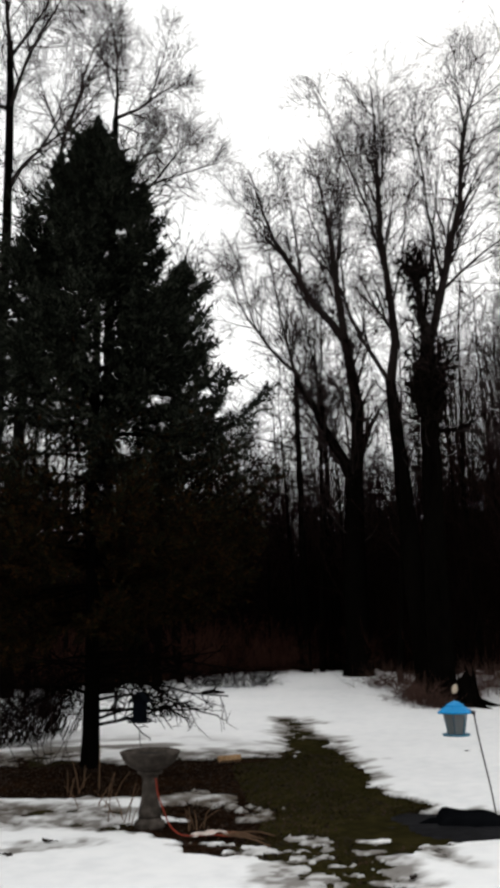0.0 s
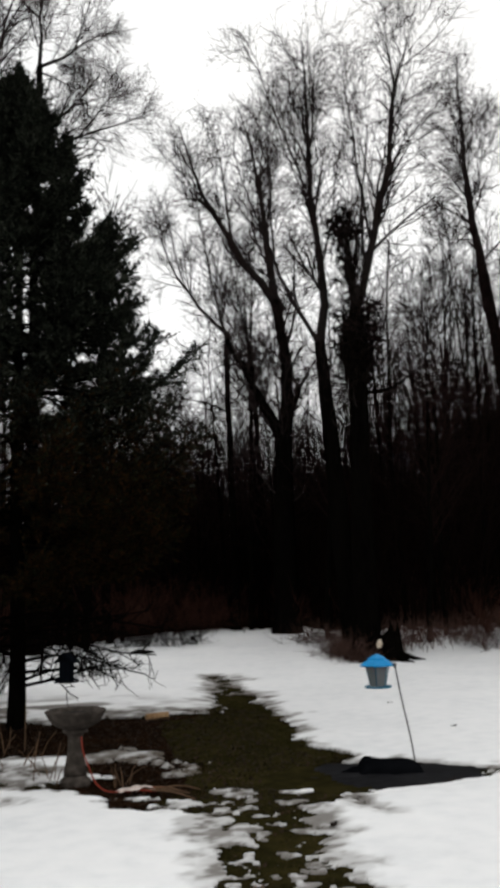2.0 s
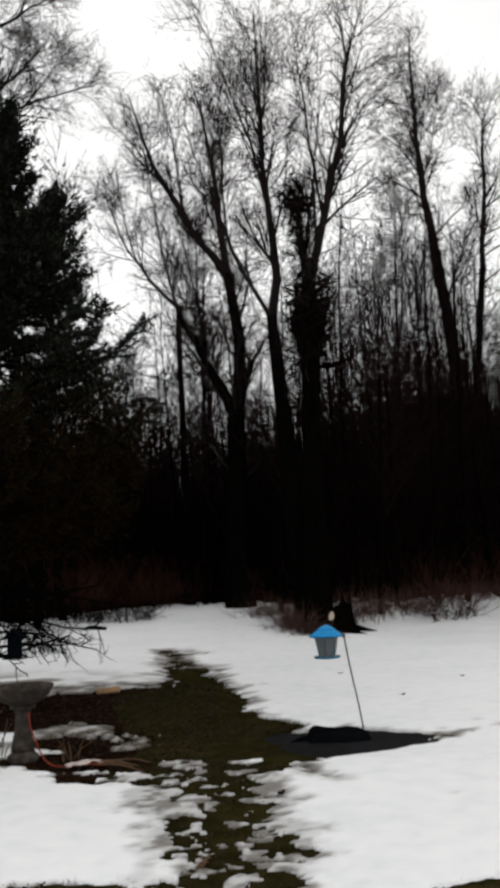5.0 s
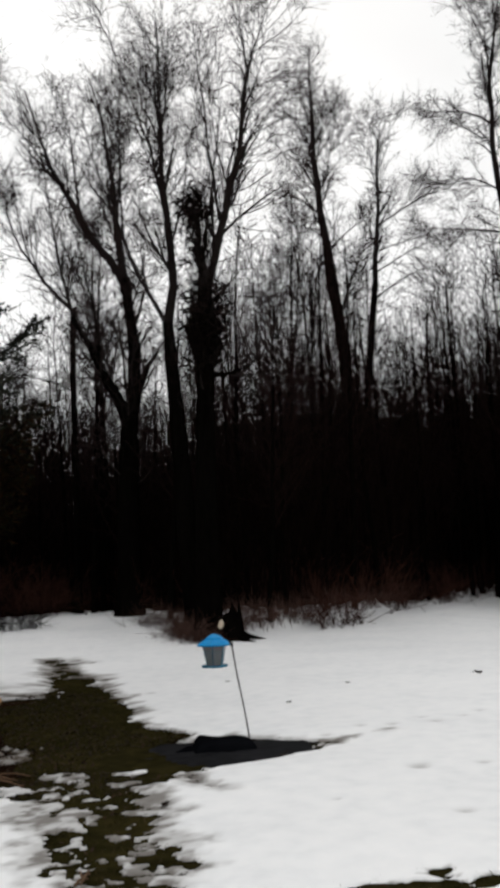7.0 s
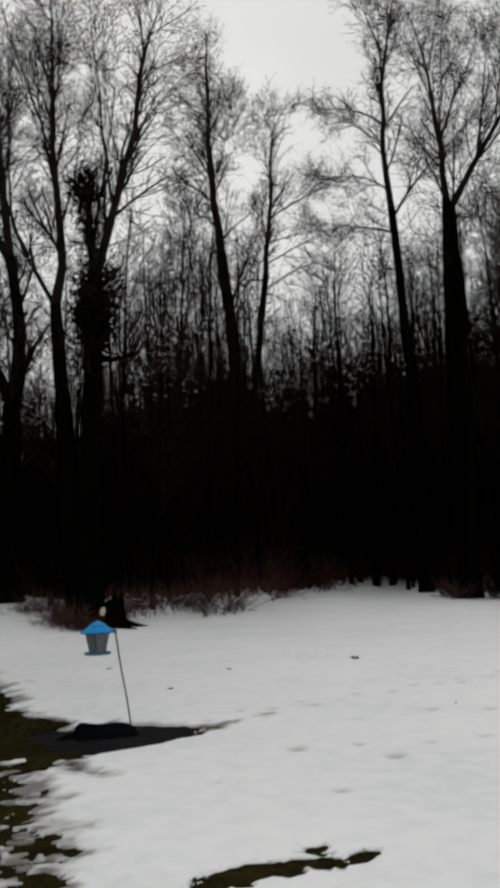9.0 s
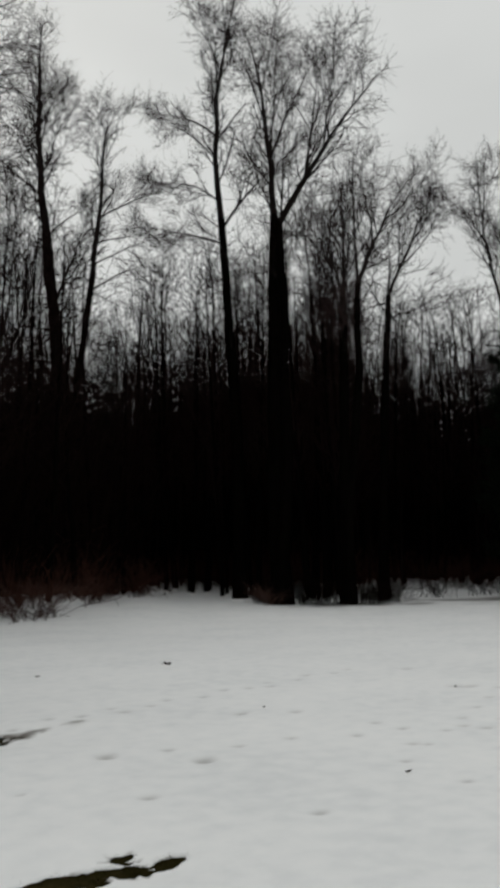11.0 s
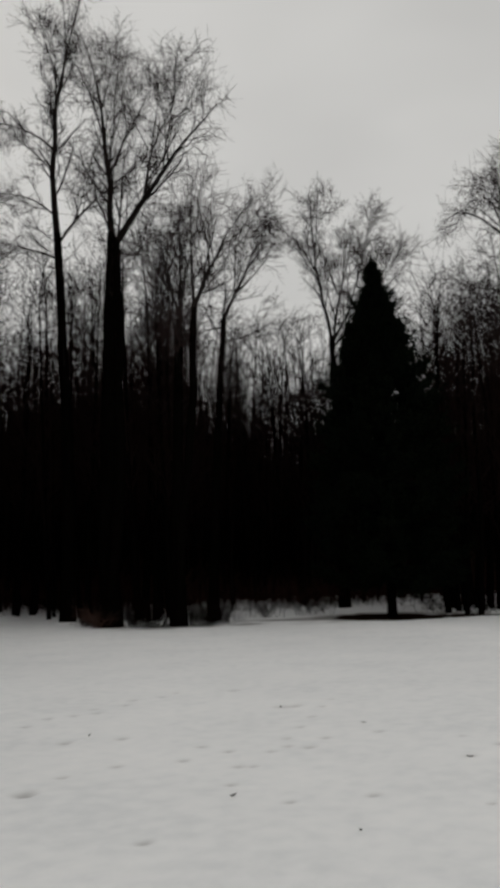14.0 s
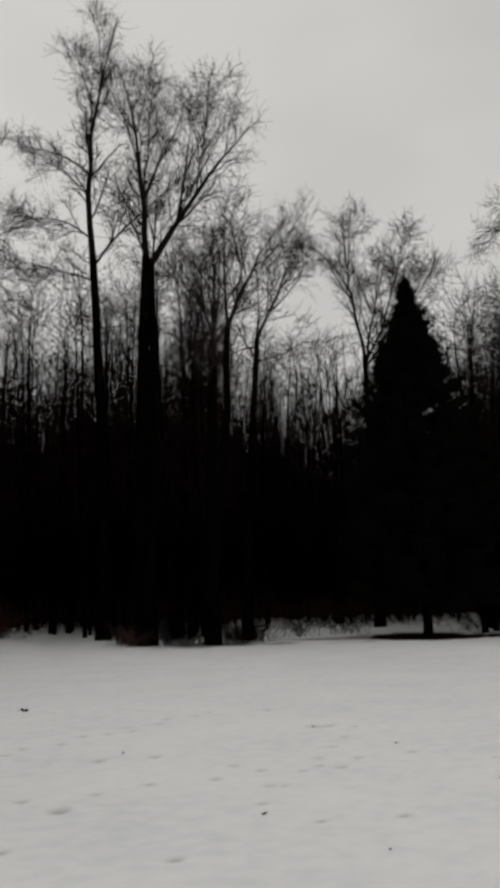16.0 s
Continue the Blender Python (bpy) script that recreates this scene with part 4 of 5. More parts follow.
# ---- spruces ----
def spruce(name, seed, x, y, height, profile, low, whorl, per, shoots, tufts, blades, mats, label, gaps=(), lean=(0, 0), reach=1.0, blade=0.07):
    """A spruce: trunk, whorls of drooping boughs, shoots hanging off them and needles all over the shoots.
    profile: (height, radius) pairs; gaps: (height from, to, share of boughs left out)."""
    rng = np.random.default_rng(seed)
    z = float(land(x, y))
    tree = empty(name, x, y, z, 0, label, "spruce")
    tz = np.linspace(-0.15, height, 16)
    line = np.stack([lean[0] * tz / height + 0.02 * np.sin(tz * 1.3), lean[1] * tz / height, tz], 1)
    r0 = 0.0115 * height + 0.005
    rad = np.linspace(r0, 0.012, 16) * (1 + 0.22 * np.exp(-np.arange(16) * 1.5))
    solid("trunk", *tubes(line[None], rad[None], 10), BARK, tree, smooth=True)
    start, yaw, length, droop = [], [], [], []
    h = low
    hs, rs = [p[0] for p in profile], [p[1] for p in profile]
    while h < height - 0.02 * height:
        for k in range(per):
            zz = h + rng.uniform(-0.17, 0.17) * whorl
            across = math.cos(2 * math.pi * (k + 0.5) / per + h * 2.4)
            drop = max([g[2] for g in gaps if g[0] < zz < g[1] and across < 0.3] + [0.05])
            if rng.random() < max(drop, 0.17 * min(1, max(0, zz / height - 0.5) / 0.15)):
                continue
            if gaps and 2.9 < zz < 5.3 and across < -0.35 and rng.random() < 0.35:
                continue
            start.append((lean[0] * zz / height, lean[1] * zz / height, zz))
            yaw.append(2 * math.pi * (k + rng.random()) / per + h * 2.4)
            length.append(np.interp(zz, hs, rs) * (rng.choice([0.78, 0.88, 0.98, 1.04, 1.14]) if zz > 0.5 * height else rng.choice([0.7, 0.85, 1.0, 1.0, 1.1])) * rng.uniform(0.92, 1.06) * reach)
            droop.append(np.interp(zz / height, [0, 0.3, 0.6, 0.85, 1], [-12, -6, 6, 22, 38]) + rng.normal() * 6)
        h += whorl * (0.6 + 0.4 * (1 - h / height))
    start, yaw, length, droop = np.array(start), np.array(yaw), np.array(length), np.radians(np.array(droop))
    m, pts = 6, [start]
    for q in range(m - 1):
        e = droop + radians(40) * (q / (m - 2)) ** 2 - radians(8) * math.sin(math.pi * q / (m - 2))
        D = np.stack([np.cos(yaw) * np.cos(e), np.sin(yaw) * np.cos(e), np.sin(e)], 1)
        pts.append(pts[-1] + D * (length / (m - 1))[:, None])
    P = np.stack(pts, 1)
    R = (0.006 + 0.009 * length)[:, None] * np.linspace(1, 0.25, m)
    # flat sprays: shoots off both sides of each bough, a little hanging
    n = len(P)
    s = (np.arange(shoots) + rng.random((n, shoots))) / shoots * 0.74 + 0.26
    q = s * (m - 1)
    i = np.minimum(q.astype(int), m - 2)
    w, rr = (q - i)[..., None], np.arange(n)[:, None]
    base = P[rr, i] * (1 - w) + P[rr, i + 1] * w
    T = unit(P[rr, i + 1] - P[rr, i])
    side = unit(np.cross(T, np.array([0, 0, 1.0]))) * np.where(np.arange(shoots) % 2 == 0, 1, -1)[None, :, None]
    D = unit(T * 1.1 + side * rng.uniform(0.2, 0.9, (n, shoots, 1)) + np.array([0, 0, -0.06]) + rng.normal(size=T.shape) * 0.17)
    L = (0.05 + 0.30 * length[:, None] * (1.0 - 0.45 * s)) * rng.uniform(0.55, 1.25, s.shape)
    L = np.minimum(L, 0.06 + 0.45 * length[:, None])
    L = np.minimum(L, 0.75)
    S = np.stack([base, base + D * L[..., None] * 0.5 + np.array([0, 0, 0.02]), base + D * L[..., None] + np.array([0, 0, -0.03])], 2).reshape(-1, 3, 3)
    RS = np.full(S.shape[:2], 0.005) * np.array([1.2, 1, 0.6])
    tagged(solid("bough_frame", *joined([tubes(P, R, 3), tubes(S[:, [0, 2]], RS[:, [0, 2]], 3)]), BARK, tree), kind="stuff")
    C, RC = grow(rng, S, RS, tufts, (0.15, 1.0), (25, 60), (0.10, 0.26), -0.08, 0.7, 0.6, 3, 0.1)
    C = C[:, :1] + (C - C[:, :1]) * np.repeat(np.clip(length / 1.3, 0.25, 1), shoots * tufts)[:, None, None]
    # the leader: short shoots crowding up the tip
    zz = height * (1 - 0.13 * rng.random(150) ** 1.3)
    turn, drop = rng.uniform(0, 2 * np.pi, 150), height - zz
    foot = np.stack([lean[0] * zz / height, lean[1] * zz / height, zz], 1)
    out = np.stack([np.cos(turn), np.sin(turn), 0.5 + 0.7 * rng.random(150)], 1) * (0.03 + 0.2 * drop)[:, None]
    lead = np.stack([foot, foot + out * 0.5, foot + out + np.array([0, 0, 0.03])], 1)
    # upturned shoots at the boughs' ends, which give the crown its spiky outline, and one upright shoot on top
    ends, scale = 7, height / 10
    w = rng.uniform(0.75, 1.0, (n, ends, 1)) * (m - 1)
    i = np.minimum(w[..., 0].astype(int), m - 2)
    at = P[rr, i] * (1 - (w - i[..., None])) + P[rr, i + 1] * (w - i[..., None])
    out = np.stack([np.cos(yaw), np.sin(yaw), np.zeros(n)], 1)[:, None]
    D = unit(out * 1.0 + np.array([0, 0, 0.5]) + rng.normal(size=at.shape) * 0.35)
    L = scale * rng.choice([0.2, 0.3, 0.42, 0.6], (n, ends, 1)) * np.clip(length / 0.7, 0.14, 1)[:, None, None]
    tips = np.stack([at, at + D * L * 0.5, at + D * L + np.array([0, 0, 0.25]) * L], 2).reshape(-1, 3, 3)
    peak = np.array([lean[0], lean[1], height - 0.1 * scale]) + np.array([[0, 0, 0], [0.0, 0.0, 0.2], [0.01, 0.0, 0.42]]) * scale
    C = np.concatenate([C, S, lead, tips, tips, peak[None], peak[None], peak[None]])
    # needles
    N = len(C)
    u = (np.arange(blades) + rng.random((N, blades))) / blades
    a, b, c = C[:, 0][:, None], C[:, 1][:, None], C[:, 2][:, None]
    U = u[..., None]
    pos = a * (1 - U) ** 2 + b * 2 * U * (1 - U) + c * U ** 2
    axis = unit(c - a)
    along = np.where(np.arange(N) < N - len(tips) * 2 - 3, 0.75, 1.3)[:, None, None]
    nd = unit(axis * along + unit(rng.normal(size=pos.shape)) * 0.75 + np.array([0, 0, 0.18]))
    wd = unit(np.cross(nd, unit(rng.normal(size=pos.shape)))) * blade * 0.18
    ln = nd * blade * rng.uniform(0.7, 1.25, u.shape)[..., None]
    v = np.stack([pos - wd, pos + wd, pos + ln], 2)
    f = np.arange(v.size // 3).reshape(-1, 3)
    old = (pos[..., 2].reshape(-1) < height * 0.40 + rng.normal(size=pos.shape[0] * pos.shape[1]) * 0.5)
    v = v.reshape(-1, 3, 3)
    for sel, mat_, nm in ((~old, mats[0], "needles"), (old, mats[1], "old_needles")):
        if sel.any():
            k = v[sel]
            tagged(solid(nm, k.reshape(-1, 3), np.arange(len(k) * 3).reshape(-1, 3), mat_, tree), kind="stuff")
    return tree


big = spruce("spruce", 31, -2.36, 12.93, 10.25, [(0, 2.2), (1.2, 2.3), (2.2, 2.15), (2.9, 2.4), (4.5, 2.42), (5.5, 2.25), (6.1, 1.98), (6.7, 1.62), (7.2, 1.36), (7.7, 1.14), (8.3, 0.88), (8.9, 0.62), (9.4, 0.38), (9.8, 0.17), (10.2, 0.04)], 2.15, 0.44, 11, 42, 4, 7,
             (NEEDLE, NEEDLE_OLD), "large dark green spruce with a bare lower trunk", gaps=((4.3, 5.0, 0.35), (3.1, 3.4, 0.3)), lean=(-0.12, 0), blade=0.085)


def dead_branches(tree, seed, rows):
    """Dry leafless lower branches: (height, compass, length, rise at the root, sag)."""
    rng = np.random.default_rng(seed)
    for zz, az, length, rise, sag in rows:
        D = np.array([math.sin(radians(az)) * math.cos(radians(rise)), math.cos(radians(az)) * math.cos(radians(rise)), math.sin(radians(rise))])
        pts = [np.array([0, 0, zz])]
        for q in range(7):
            pts.append(pts[-1] + D * length / 7)
            D = unit(D + np.array([0, 0, (-sag if q < 4 else 0.7 * sag) / 7]) + rng.normal(size=3) * 0.05)
        P = np.array(pts)[None]
        R = np.linspace(0.028, 0.009, 8)[None]
        A, RA = grow(rng, P, R, 8, (0.15, 1), (30, 65), (0.3, 0.85), 0.25, 0.6, 0.5, 4, 0.12, 0.006)
        B, RB = grow(rng, A, RA, 3, (0.2, 1), (30, 60), (0.15, 0.4), 0.2, 0.7, 0.6, 3, 0.12, 0.005)
        solid("dead_branch", *joined([tubes(P, R, 5), tubes(A, RA, 3), tubes(B, RB, 3)]), BARK, tree, "dry leafless lower branch")


dead_branches(big, 33, [(0.75, 100, 1.7, 5, 0.5), (0.95, 120, 2.0, 22, 0.6), (0.55, 85, 1.5, 12, -0.3), (1.2, 150, 2.0, 10, 0.5), (1.35, 70, 2.0, 8, 0.4), (1.1, 200, 1.8, 10, 0.5), (1.4, 240, 1.6, 8, 0.3), (1.25, 95, 1.5, 18, 0.7),
                         (1.0, 280, 1.5, 15, 0.4), (1.3, 320, 1.8, 5, 0.4), (1.5, 110, 2.2, 2, 0.35), (1.5, 180, 2.2, 4, 0.45), (1.1, 105, 2.1, 6, 0.9), (0.9, 75, 1.9, 10, 0.8), (1.3, 130, 2.0, 2, 0.7), (0.6, 110, 1.2, 25, 0.9), (1.55, 30, 2.0, 4, 0.4)])
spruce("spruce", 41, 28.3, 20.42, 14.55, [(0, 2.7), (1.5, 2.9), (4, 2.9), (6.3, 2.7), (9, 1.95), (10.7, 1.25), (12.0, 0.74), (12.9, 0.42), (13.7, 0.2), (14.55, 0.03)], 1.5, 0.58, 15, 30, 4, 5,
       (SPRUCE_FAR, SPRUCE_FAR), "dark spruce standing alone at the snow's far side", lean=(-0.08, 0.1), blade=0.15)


# ---- brush at the wood's edge ----
def shrub(seed, az, d, radius, height, stems, label, material=None, category="shrub", group="brush along the wood", arch=0.9):
    rng = np.random.default_rng(seed)
    x, y = polar(az, d)
    ob = empty("shrub", x, y, float(land(x, y)), 0, label, category, group)
    n = stems
    start = np.concatenate([rng.normal(size=(n, 2)) * radius * 0.35, np.full((n, 1), -0.03)], 1)
    yaw = rng.uniform(0, 2 * np.pi, n)
    D = unit(np.stack([np.cos(yaw) * 0.45, np.sin(yaw) * 0.45, np.ones(n)], 1))
    L = height * rng.uniform(0.7, 1.5, n)
    pts = [start]
    for q in range(5):
        pts.append(pts[-1] + D * (L / 5)[:, None])
        D = unit(D + np.stack([np.cos(yaw) * 0.2, np.sin(yaw) * 0.2, np.full(n, -0.22 * arch)], 1) + rng.normal(size=D.shape) * 0.12)
    P = np.stack(pts, 1)
    P[..., 2] = np.maximum(P[..., 2], -0.03)
    R = rng.uniform(0.006, 0.011, (n, 1)) * np.linspace(1, 0.4, 6)
    A, RA = grow(rng, P, R, 5, (0.15, 1), (25, 70), (0.25, 0.8), 0.1, 0.7, 0.6, 3, 0.2, 0.004)
    tagged(solid("cane_tangle", *joined([tubes(P, R, 3), tubes(A, RA, 3)]), material or CANE, ob), kind="stuff")
    return ob


BRAMBLE = "tangled reddish-brown bramble rising from the snow"
for k, (az, d, r, h) in enumerate([(8.6, 27.5, 1.0, 1.0), (9.6, 26.0, 0.9, 1.1), (10.6, 24.6, 0.8, 0.9), (13.6, 25.0, 1.0, 1.3), (15.0, 25.5, 1.2, 1.3), (16.4, 26.0, 1.2, 1.1), (17.8, 26.5, 1.2, 1.2), (19.2, 28.0, 1.2, 1.1),
                                   (20.6, 29.5, 1.2, 1.2), (22.0, 31.0, 1.3, 1.2), (23.4, 33.0, 1.3, 1.1), (14.2, 27.4, 1.0, 0.7), (17.0, 28.5, 1.0, 0.7), (10.9, 22.9, 0.7, 0.9), (11.5, 22.4, 0.5, 0.7), (10.0, 24.0, 0.7, 0.8)]):
    shrub(700 + k, az, d, r, h * (0.52 + 0.34 * (k % 3 == 1)), (56, 36, 46)[k % 3], BRAMBLE)
DARK_BRUSH = "dark leafless brush under the trees"
for k, (az, d, r, h) in enumerate([(-3.3, 28.3, 0.6, 0.8), (-2.2, 28.0, 0.6, 0.7), (-0.7, 27.8, 0.6, 0.8), (0.5, 28.0, 0.5, 0.7), (37.4, 31.5, 0.9, 1.0), (38.8, 31.0, 0.9, 1.1), (41.6, 31.5, 1.0, 0.9), (43.0, 33.0, 1.0, 0.9), (34.9, 33.0, 0.8, 1.0),
                                   (46.0, 36.0, 1.1, 1.1), (49.0, 37.0, 1.1, 1.0), (57.0, 38.0, 1.1, 1.0), (60.0, 38.0, 1.1, 1.1), (-14.2, 17.0, 0.8, 1.8), (-15.6, 16.4, 0.8, 1.7), (-12.6, 18.0, 0.7, 1.6), (-6.0, 21.0, 0.9, 1.2)]):
    shrub(740 + k, az, d, r, h, 90 if 34 < az < 44 or az < -12 else 34, DARK_BRUSH, THICKET, arch=0.4 if az > -12 else 0.1)
for k, (az, d) in enumerate([(35.3, 31.2)]):
    shrub(780 + k, az, d, 0.35, 0.8, 50, "brownish clump of dead grass at a tree's foot", CANE, "grass clump", "dead grass clumps", 0.5)


# ---- things in the yard ----
def lathe(rings, k=40, wave=None):
    """A turned solid from (radius, height) rings, capped; wave(angle) scales the radius."""
    bm = bmesh.new()
    rows = []
    for r, z in rings:
        row = []
        for c in range(k):
            a = 2 * math.pi * c / k
            s = wave(a) if wave else 1.0
            row.append(bm.verts.new((r * s * math.cos(a), r * s * math.sin(a), z)))
        rows.append(row)
    for a, b in zip(rows, rows[1:]):
        for c in range(k):
            bm.faces.new((a[c], a[(c + 1) % k], b[(c + 1) % k], b[c]))
    bm.faces.new(list(reversed(rows[0])))
    bm.faces.new(rows[-1])
    return bm


def box(sx, sy, sz, m, bevel=0.0):
    bm = bmesh.new()
    bmesh.ops.create_cube(bm, size=1, matrix=m @ Matrix.Diagonal((sx, sy, sz, 1)))
    if bevel:
        bmesh.ops.bevel(bm, geom=bm.edges[:], offset=bevel, segments=2, profile=0.5, affect="EDGES")
    return bm


def rod(name, points, radius, material, parent, label="", k=8):
    P = np.array(points, float)[None]
    return solid(name, *tubes(P, np.full(P.shape[:2], radius), k), material, parent, label, True)


def smooth_line(points, n):
    """A Catmull-Rom line through a few points."""
    p = np.array(points, float)
    p = np.concatenate([[2 * p[0] - p[1]], p, [2 * p[-1] - p[-2]]])
    out = []
    for i in range(1, len(p) - 2):
        for t in np.arange(n) / n:
            a, b, c, d = p[i - 1], p[i], p[i + 1], p[i + 2]
            out.append(0.5 * (2 * b + (c - a) * t + (2 * a - 5 * b + 4 * c - d) * t * t + (3 * b - 3 * c + d - a) * t ** 3))
    return np.array(out + [p[-2]])


def bird_bath(x, y):
    ob = empty("bird_bath", x, y, float(land(x, y)), 12, "weathered grey concrete bird bath on bare soil", "bird bath")
    ob.scale = (0.9, 0.9, 0.92)
    scallop = lambda a: 1 + 0.025 * math.cos(8 * a)
    part("base", lathe([(0.155, -0.03), (0.16, 0.0), (0.16, 0.045), (0.15, 0.06), (0.125, 0.075), (0.115, 0.10)], 40), CONCRETE, ob, smooth=True)
    part("pedestal", lathe([(0.118, 0.095), (0.12, 0.13), (0.112, 0.17), (0.092, 0.26), (0.078, 0.36), (0.076, 0.45), (0.085, 0.49), (0.10, 0.505), (0.13, 0.515), (0.135, 0.535), (0.125, 0.55), (0.10, 0.555)], 40), CONCRETE, ob, smooth=True)
    bowl = part("bowl", lathe([(0.09, 0.545), (0.13, 0.5514), (0.18, 0.569), (0.235, 0.605), (0.268, 0.641), (0.288, 0.677), (0.304, 0.7074), (0.314, 0.721), (0.31, 0.737), (0.295, 0.741), (0.275, 0.729), (0.235, 0.685), (0.15, 0.661), (0.02, 0.657)], 64, scallop),
         CONCRETE, ob, "scalloped concrete bowl", True)
    part("water", lathe([(0.235, 0.68), (0.236, 0.693), (0.232, 0.695)], 40), SLUSH, bowl, "dark meltwater in the bowl", True)
    return ob


bird_bath(-1.03, 8.70)


def hopper_feeder(x, y, z):
    """A six-sided hopper: stepped roof, clear tapered bin with seed, tray."""
    ob = empty("bird_feeder", x, y, z, 8, "bright blue six-sided plastic bird feeder with clear bin, on a pole", "bird feeder")
    part("roof", lathe([(0.16, 0.215), (0.182, 0.22), (0.184, 0.232), (0.115, 0.275), (0.098, 0.280), (0.094, 0.296), (0.04, 0.325), (0.012, 0.335)], 6), BLUE, ob, "bright blue stepped roof")
    hopper = part("bin", lathe([(0.080, 0.02), (0.082, 0.03), (0.122, 0.218), (0.118, 0.22)], 6), DULL_GLASS, ob, "scratched clear bin")
    part("seed", lathe([(0.075, 0.024), (0.077, 0.03), (0.112, 0.19), (0.06, 0.205), (0.01, 0.21)], 6), SEED, hopper, "brown seed inside the bin")
    part("tray", lathe([(0.09, 0.0), (0.128, 0.004), (0.134, 0.012), (0.136, 0.024), (0.129, 0.024), (0.124, 0.015), (0.08, 0.016)], 24), BLUE_TRAY, ob, "dull blue round tray", True)
    for k in range(6):
        a = radians(60 * k)
        rod("rib", [(0.084 * math.cos(a), 0.084 * math.sin(a), 0.022), (0.124 * math.cos(a), 0.124 * math.sin(a), 0.218)], 0.004, BLUE_TRAY, hopper, k=6)
    return ob


FX, FY, FZ = 1.962, 8.99, 0.70
hopper_feeder(FX, FY, FZ)


def feeder_pole():
    ob = empty("feeder_pole", 2.29, 8.94, 0.0, 0, "thin leaning steel pole holding the feeder", "pole")
    top = Vector((2.14, 8.97, 0.925)) - Vector((2.29, 8.94, 0.0))
    rod("pole", smooth_line([(0.01, 0, -0.16), (-0.04, 0.004, 0.22), (-0.105, 0.016, 0.6), tuple(top)], 6), 0.0085, POLE, ob, "weathered steel rod")
    rod("bracket", [tuple(top + Vector((0.005, 0, -0.03))), tuple(top), tuple(top + Vector((-0.05, 0.004, 0.012)))], 0.012, BLACK_METAL, ob, "black bracket under the roof")
    part("clamp", box(0.05, 0.05, 0.03, pose(top.x - 0.012, top.y, top.z + 0.0), 0.006), BLACK_METAL, ob)
    return ob


feeder_pole()


def hanging_feeder(x, y, z):
    ob = empty("hanging_feeder", x, y, z, -18, "small dark house-shaped bird feeder hanging under the spruce", "bird feeder")
    part("body", box(0.15, 0.13, 0.25, pose(0, 0, 0.155), 0.006), SLATE, ob)
    part("floor", box(0.25, 0.2, 0.02, pose(0, 0, 0.02), 0.004), SLATE, ob)
    for s in (-1, 1):
        part("roof_panel", box(0.175, 0.22, 0.016, pose(s * 0.068, 0, 0.315, 0, s * 42, 0), 0.003), SLATE, ob)
        part("perch_rail", box(0.012, 0.2, 0.012, pose(s * 0.118, 0, 0.05), 0.003), SLATE, ob)
    part("gable", box(0.09, 0.11, 0.11, pose(0, 0, 0.30), 0.004), SLATE, ob)
    part("ridge", box(0.03, 0.22, 0.02, pose(0, 0, 0.375), 0.004), SLATE, ob)
    rod("hanging_wire", [(0, 0, 0.36), (0.004, 0, 0.6), (0, 0, 0.9)], 0.0015, SLATE, ob, k=5)
    return ob


hanging_feeder(-1.48, 11.5, 0.66)


def pond():
    """A sunken pool of grey meltwater with a black hump of liner at its back edge."""
    rng = np.random.default_rng(91)
    az = np.linspace(0, 2 * np.pi, 73)[:-1]
    ob = empty("melt_puddle", 1.95, 8.4, -0.035, 0, "shallow puddle of dark grey slush in the snow", "puddle")
    rr = 1 + 0.16 * np.sin(az * 3 + 1) + 0.08 * np.sin(az * 7)
    rings = np.linspace(0.05, 1, 9)
    V = np.stack([np.stack([1.1 * s * rr * np.cos(az), 0.8 * s * rr * np.sin(az), 0.012 + 0.01 * rng.random(72) - 0.03 * s ** 4], 1) for s in rings])
    i, j = np.meshgrid(np.arange(8), np.arange(72), indexing="ij")
    F = np.stack([i * 72 + j, (i + 1) * 72 + j, (i + 1) * 72 + (j + 1) % 72, i * 72 + (j + 1) % 72], -1).reshape(-1, 4)
    solid("slush", V, F, SLUSH, ob, smooth=True)
    hump = empty("pond_liner", 1.86, 8.62, -0.035, -6, "black plastic liner humped up beside the puddle", "pond liner")
    u, v = np.meshgrid(np.linspace(-1, 1, 49), np.linspace(-1, 1, 25), indexing="ij")
    loaf = np.clip(1 - np.abs(u - 0.22) ** 4 * 3.2, 0, 1) ** 0.5 * np.clip(1 - np.abs(v) ** 3, 0, 1) ** 0.6
    tail = 0.055 * np.exp(-((v - 0.1 - 0.35 * u) * 5) ** 2) * np.clip((0.0 - u) * 2.5, 0, 1) * np.clip((1 + u) * 3, 0, 1)
    height = 0.108 * loaf * (0.85 + 0.3 * fbm(u * 2, v * 2, 1.0, 3, 92)) + tail
    i, j = np.meshgrid(np.arange(48), np.arange(24), indexing="ij")
    F = np.stack([i * 25 + j, (i + 1) * 25 + j, (i + 1) * 25 + j + 1, i * 25 + j + 1], -1).reshape(-1, 4)
    solid("liner_sheet", np.stack([u * 0.40, v * 0.20, height + 0.006], -1), F, TARP, hump, smooth=True)


pond()


